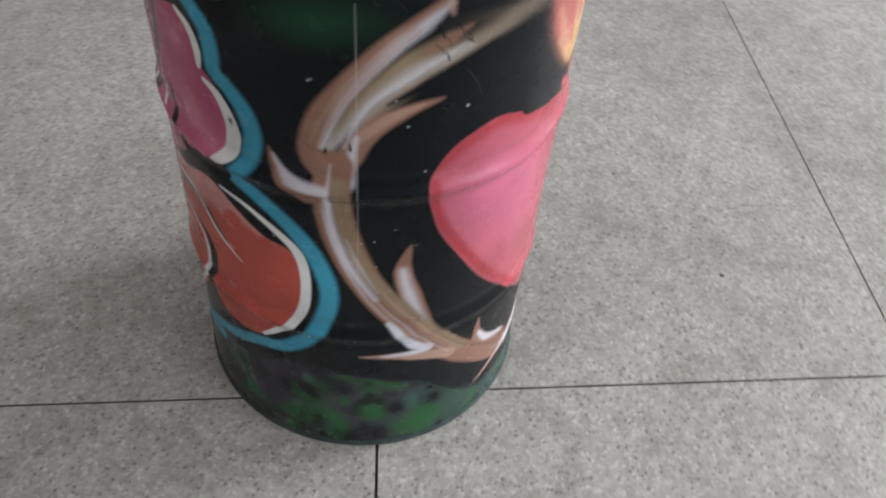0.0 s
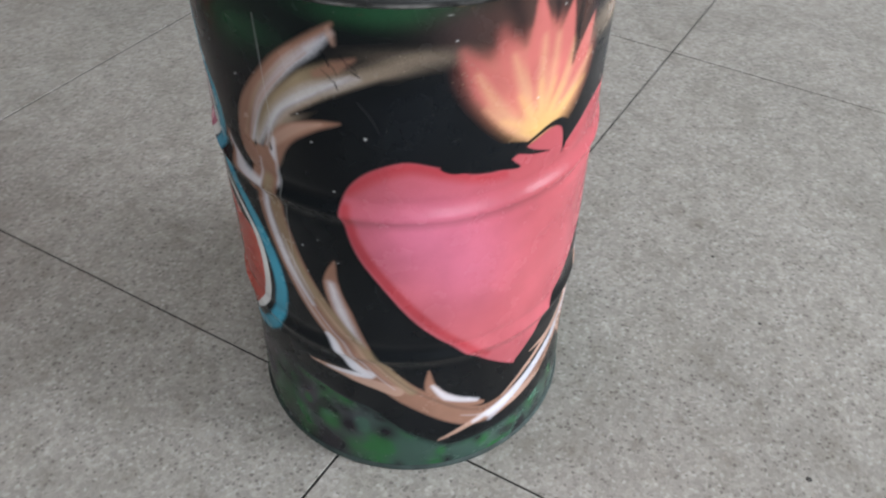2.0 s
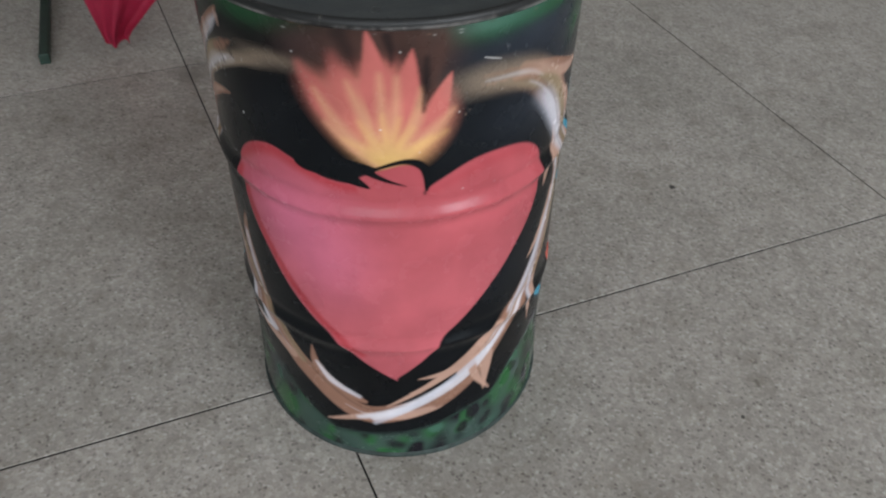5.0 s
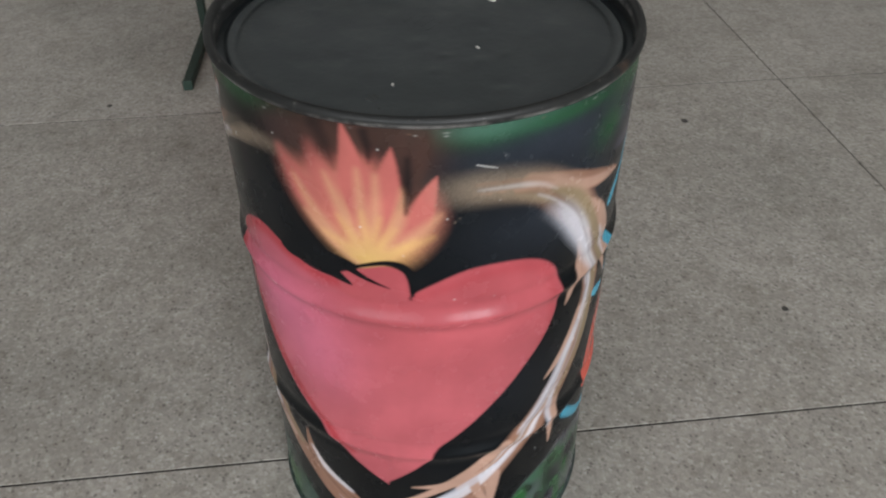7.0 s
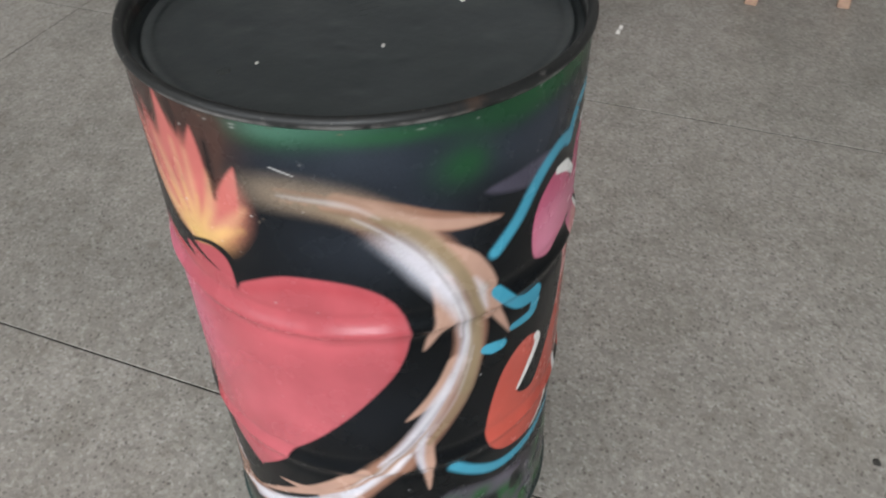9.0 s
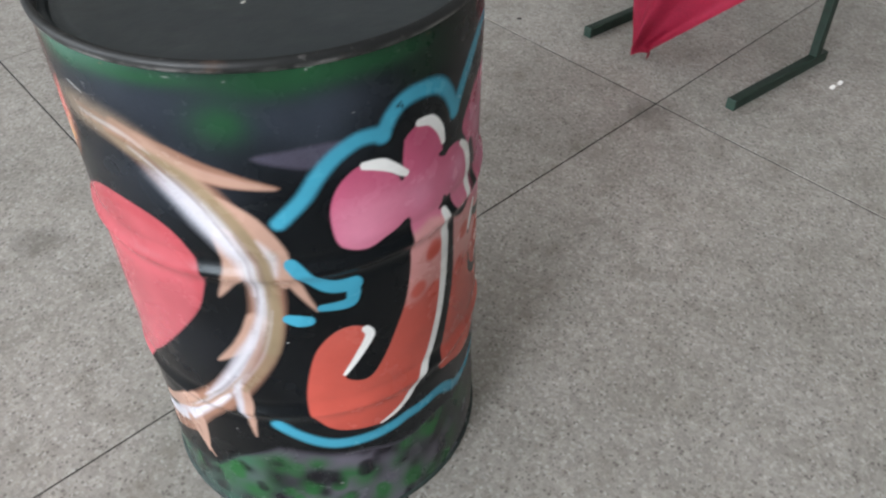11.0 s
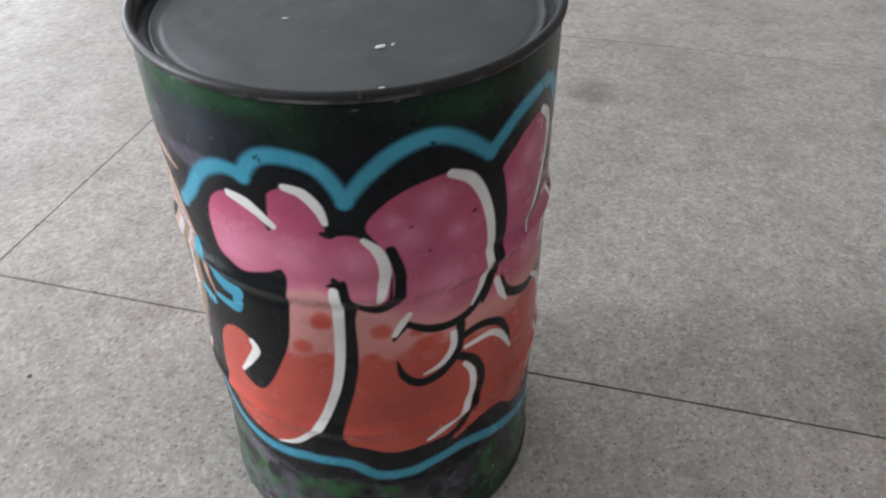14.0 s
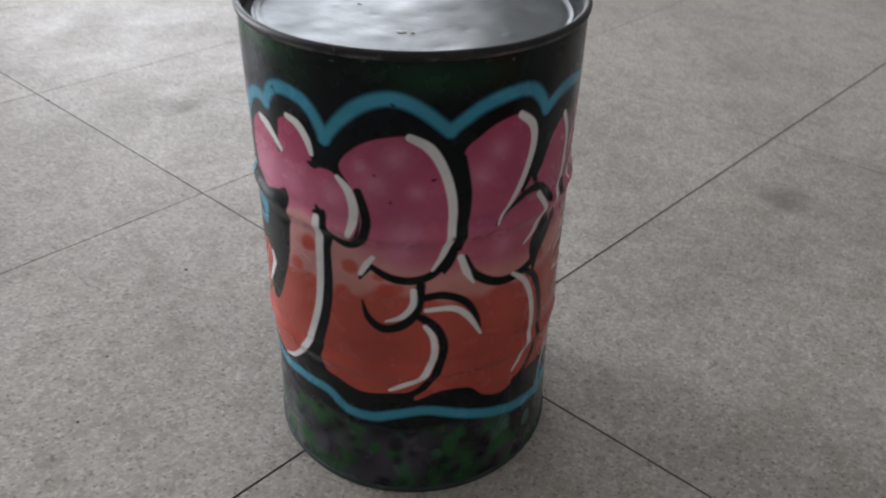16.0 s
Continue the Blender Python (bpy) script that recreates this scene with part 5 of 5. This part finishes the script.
# joints: turn in degrees, distance from the drum's middle, half width where it differs
ACROSS = [(5.2, -10.2), (5.2, -8.5), (5.2, -6.8), (5.2, -5.15), (5.2, -3.49), (5.2, -1.835), (5.2, -0.184), (3.6, 1.405), (4.2, 3.0), (4.2, 4.6), (4.2, 6.2), (4.2, 7.9), (4.2, 9.5)]
ALONG = [(91.5, -9.75), (91.5, -8.6), (91.5, -7.3), (91.5, -5.65), (91.5, -4.45), (91.2, -3.3), (90.6, -2.198, 0.0016), (92.5, -1.1, 0.0015), (92.3, -0.029, 0.0027), (92.5, 1.386, 0.003), (92.4, 2.55, 0.0028), (92.4, 3.75), (92.4, 4.95), (92.4, 6.15), (92.4, 7.35)]


def crossing(a, b, step_a=0.0, step_b=0.0):
    """Where two joints cross, each moved aside by a step."""
    (ta, da), (tb, db) = a[:2], b[:2]
    na, nb = Vector((-math.sin(radians(ta)), math.cos(radians(ta)))), Vector((-math.sin(radians(tb)), math.cos(radians(tb))))
    da, db, det = da + step_a, db + step_b, na.x * nb.y - na.y * nb.x
    return Vector(((da * nb.y - na.y * db) / det, (na.x * db - da * nb.x) / det))


GAP, EDGE = 0.0022, 0.0006
for a0, a1 in zip(ACROSS, ACROSS[1:]):
    for b0, b1 in zip(ALONG, ALONG[1:]):
        bm = bmesh.new()
        levels = []
        first, last = (b0 + (GAP,))[2], (b1 + (GAP,))[2]
        for inset, z in ((0.0, -0.02), (0.0, -EDGE), (EDGE, 0.0)):
            g, f0, f1 = GAP + inset, first + inset, last + inset
            corners = [crossing(a0, b0, g, f0), crossing(a0, b1, g, -f1), crossing(a1, b1, -g, -f1), crossing(a1, b0, -g, f0)]
            levels.append([bm.verts.new((min(max(c.x, X0), X1 + 0.2), min(max(c.y, Y0), Y1), z)) for c in corners])
        for low, high in zip(levels, levels[1:]):
            for k in range(4):
                bm.faces.new((low[k], low[(k + 1) % 4], high[(k + 1) % 4], high[k]))
        bm.faces.new(levels[-1])
        bmesh.ops.recalc_face_normals(bm, faces=bm.faces)
        if bm.faces[-1:] and levels[-1][0].co != levels[-1][2].co:
            part("slab", bm, FLOOR, floor)
        else:
            bm.free()
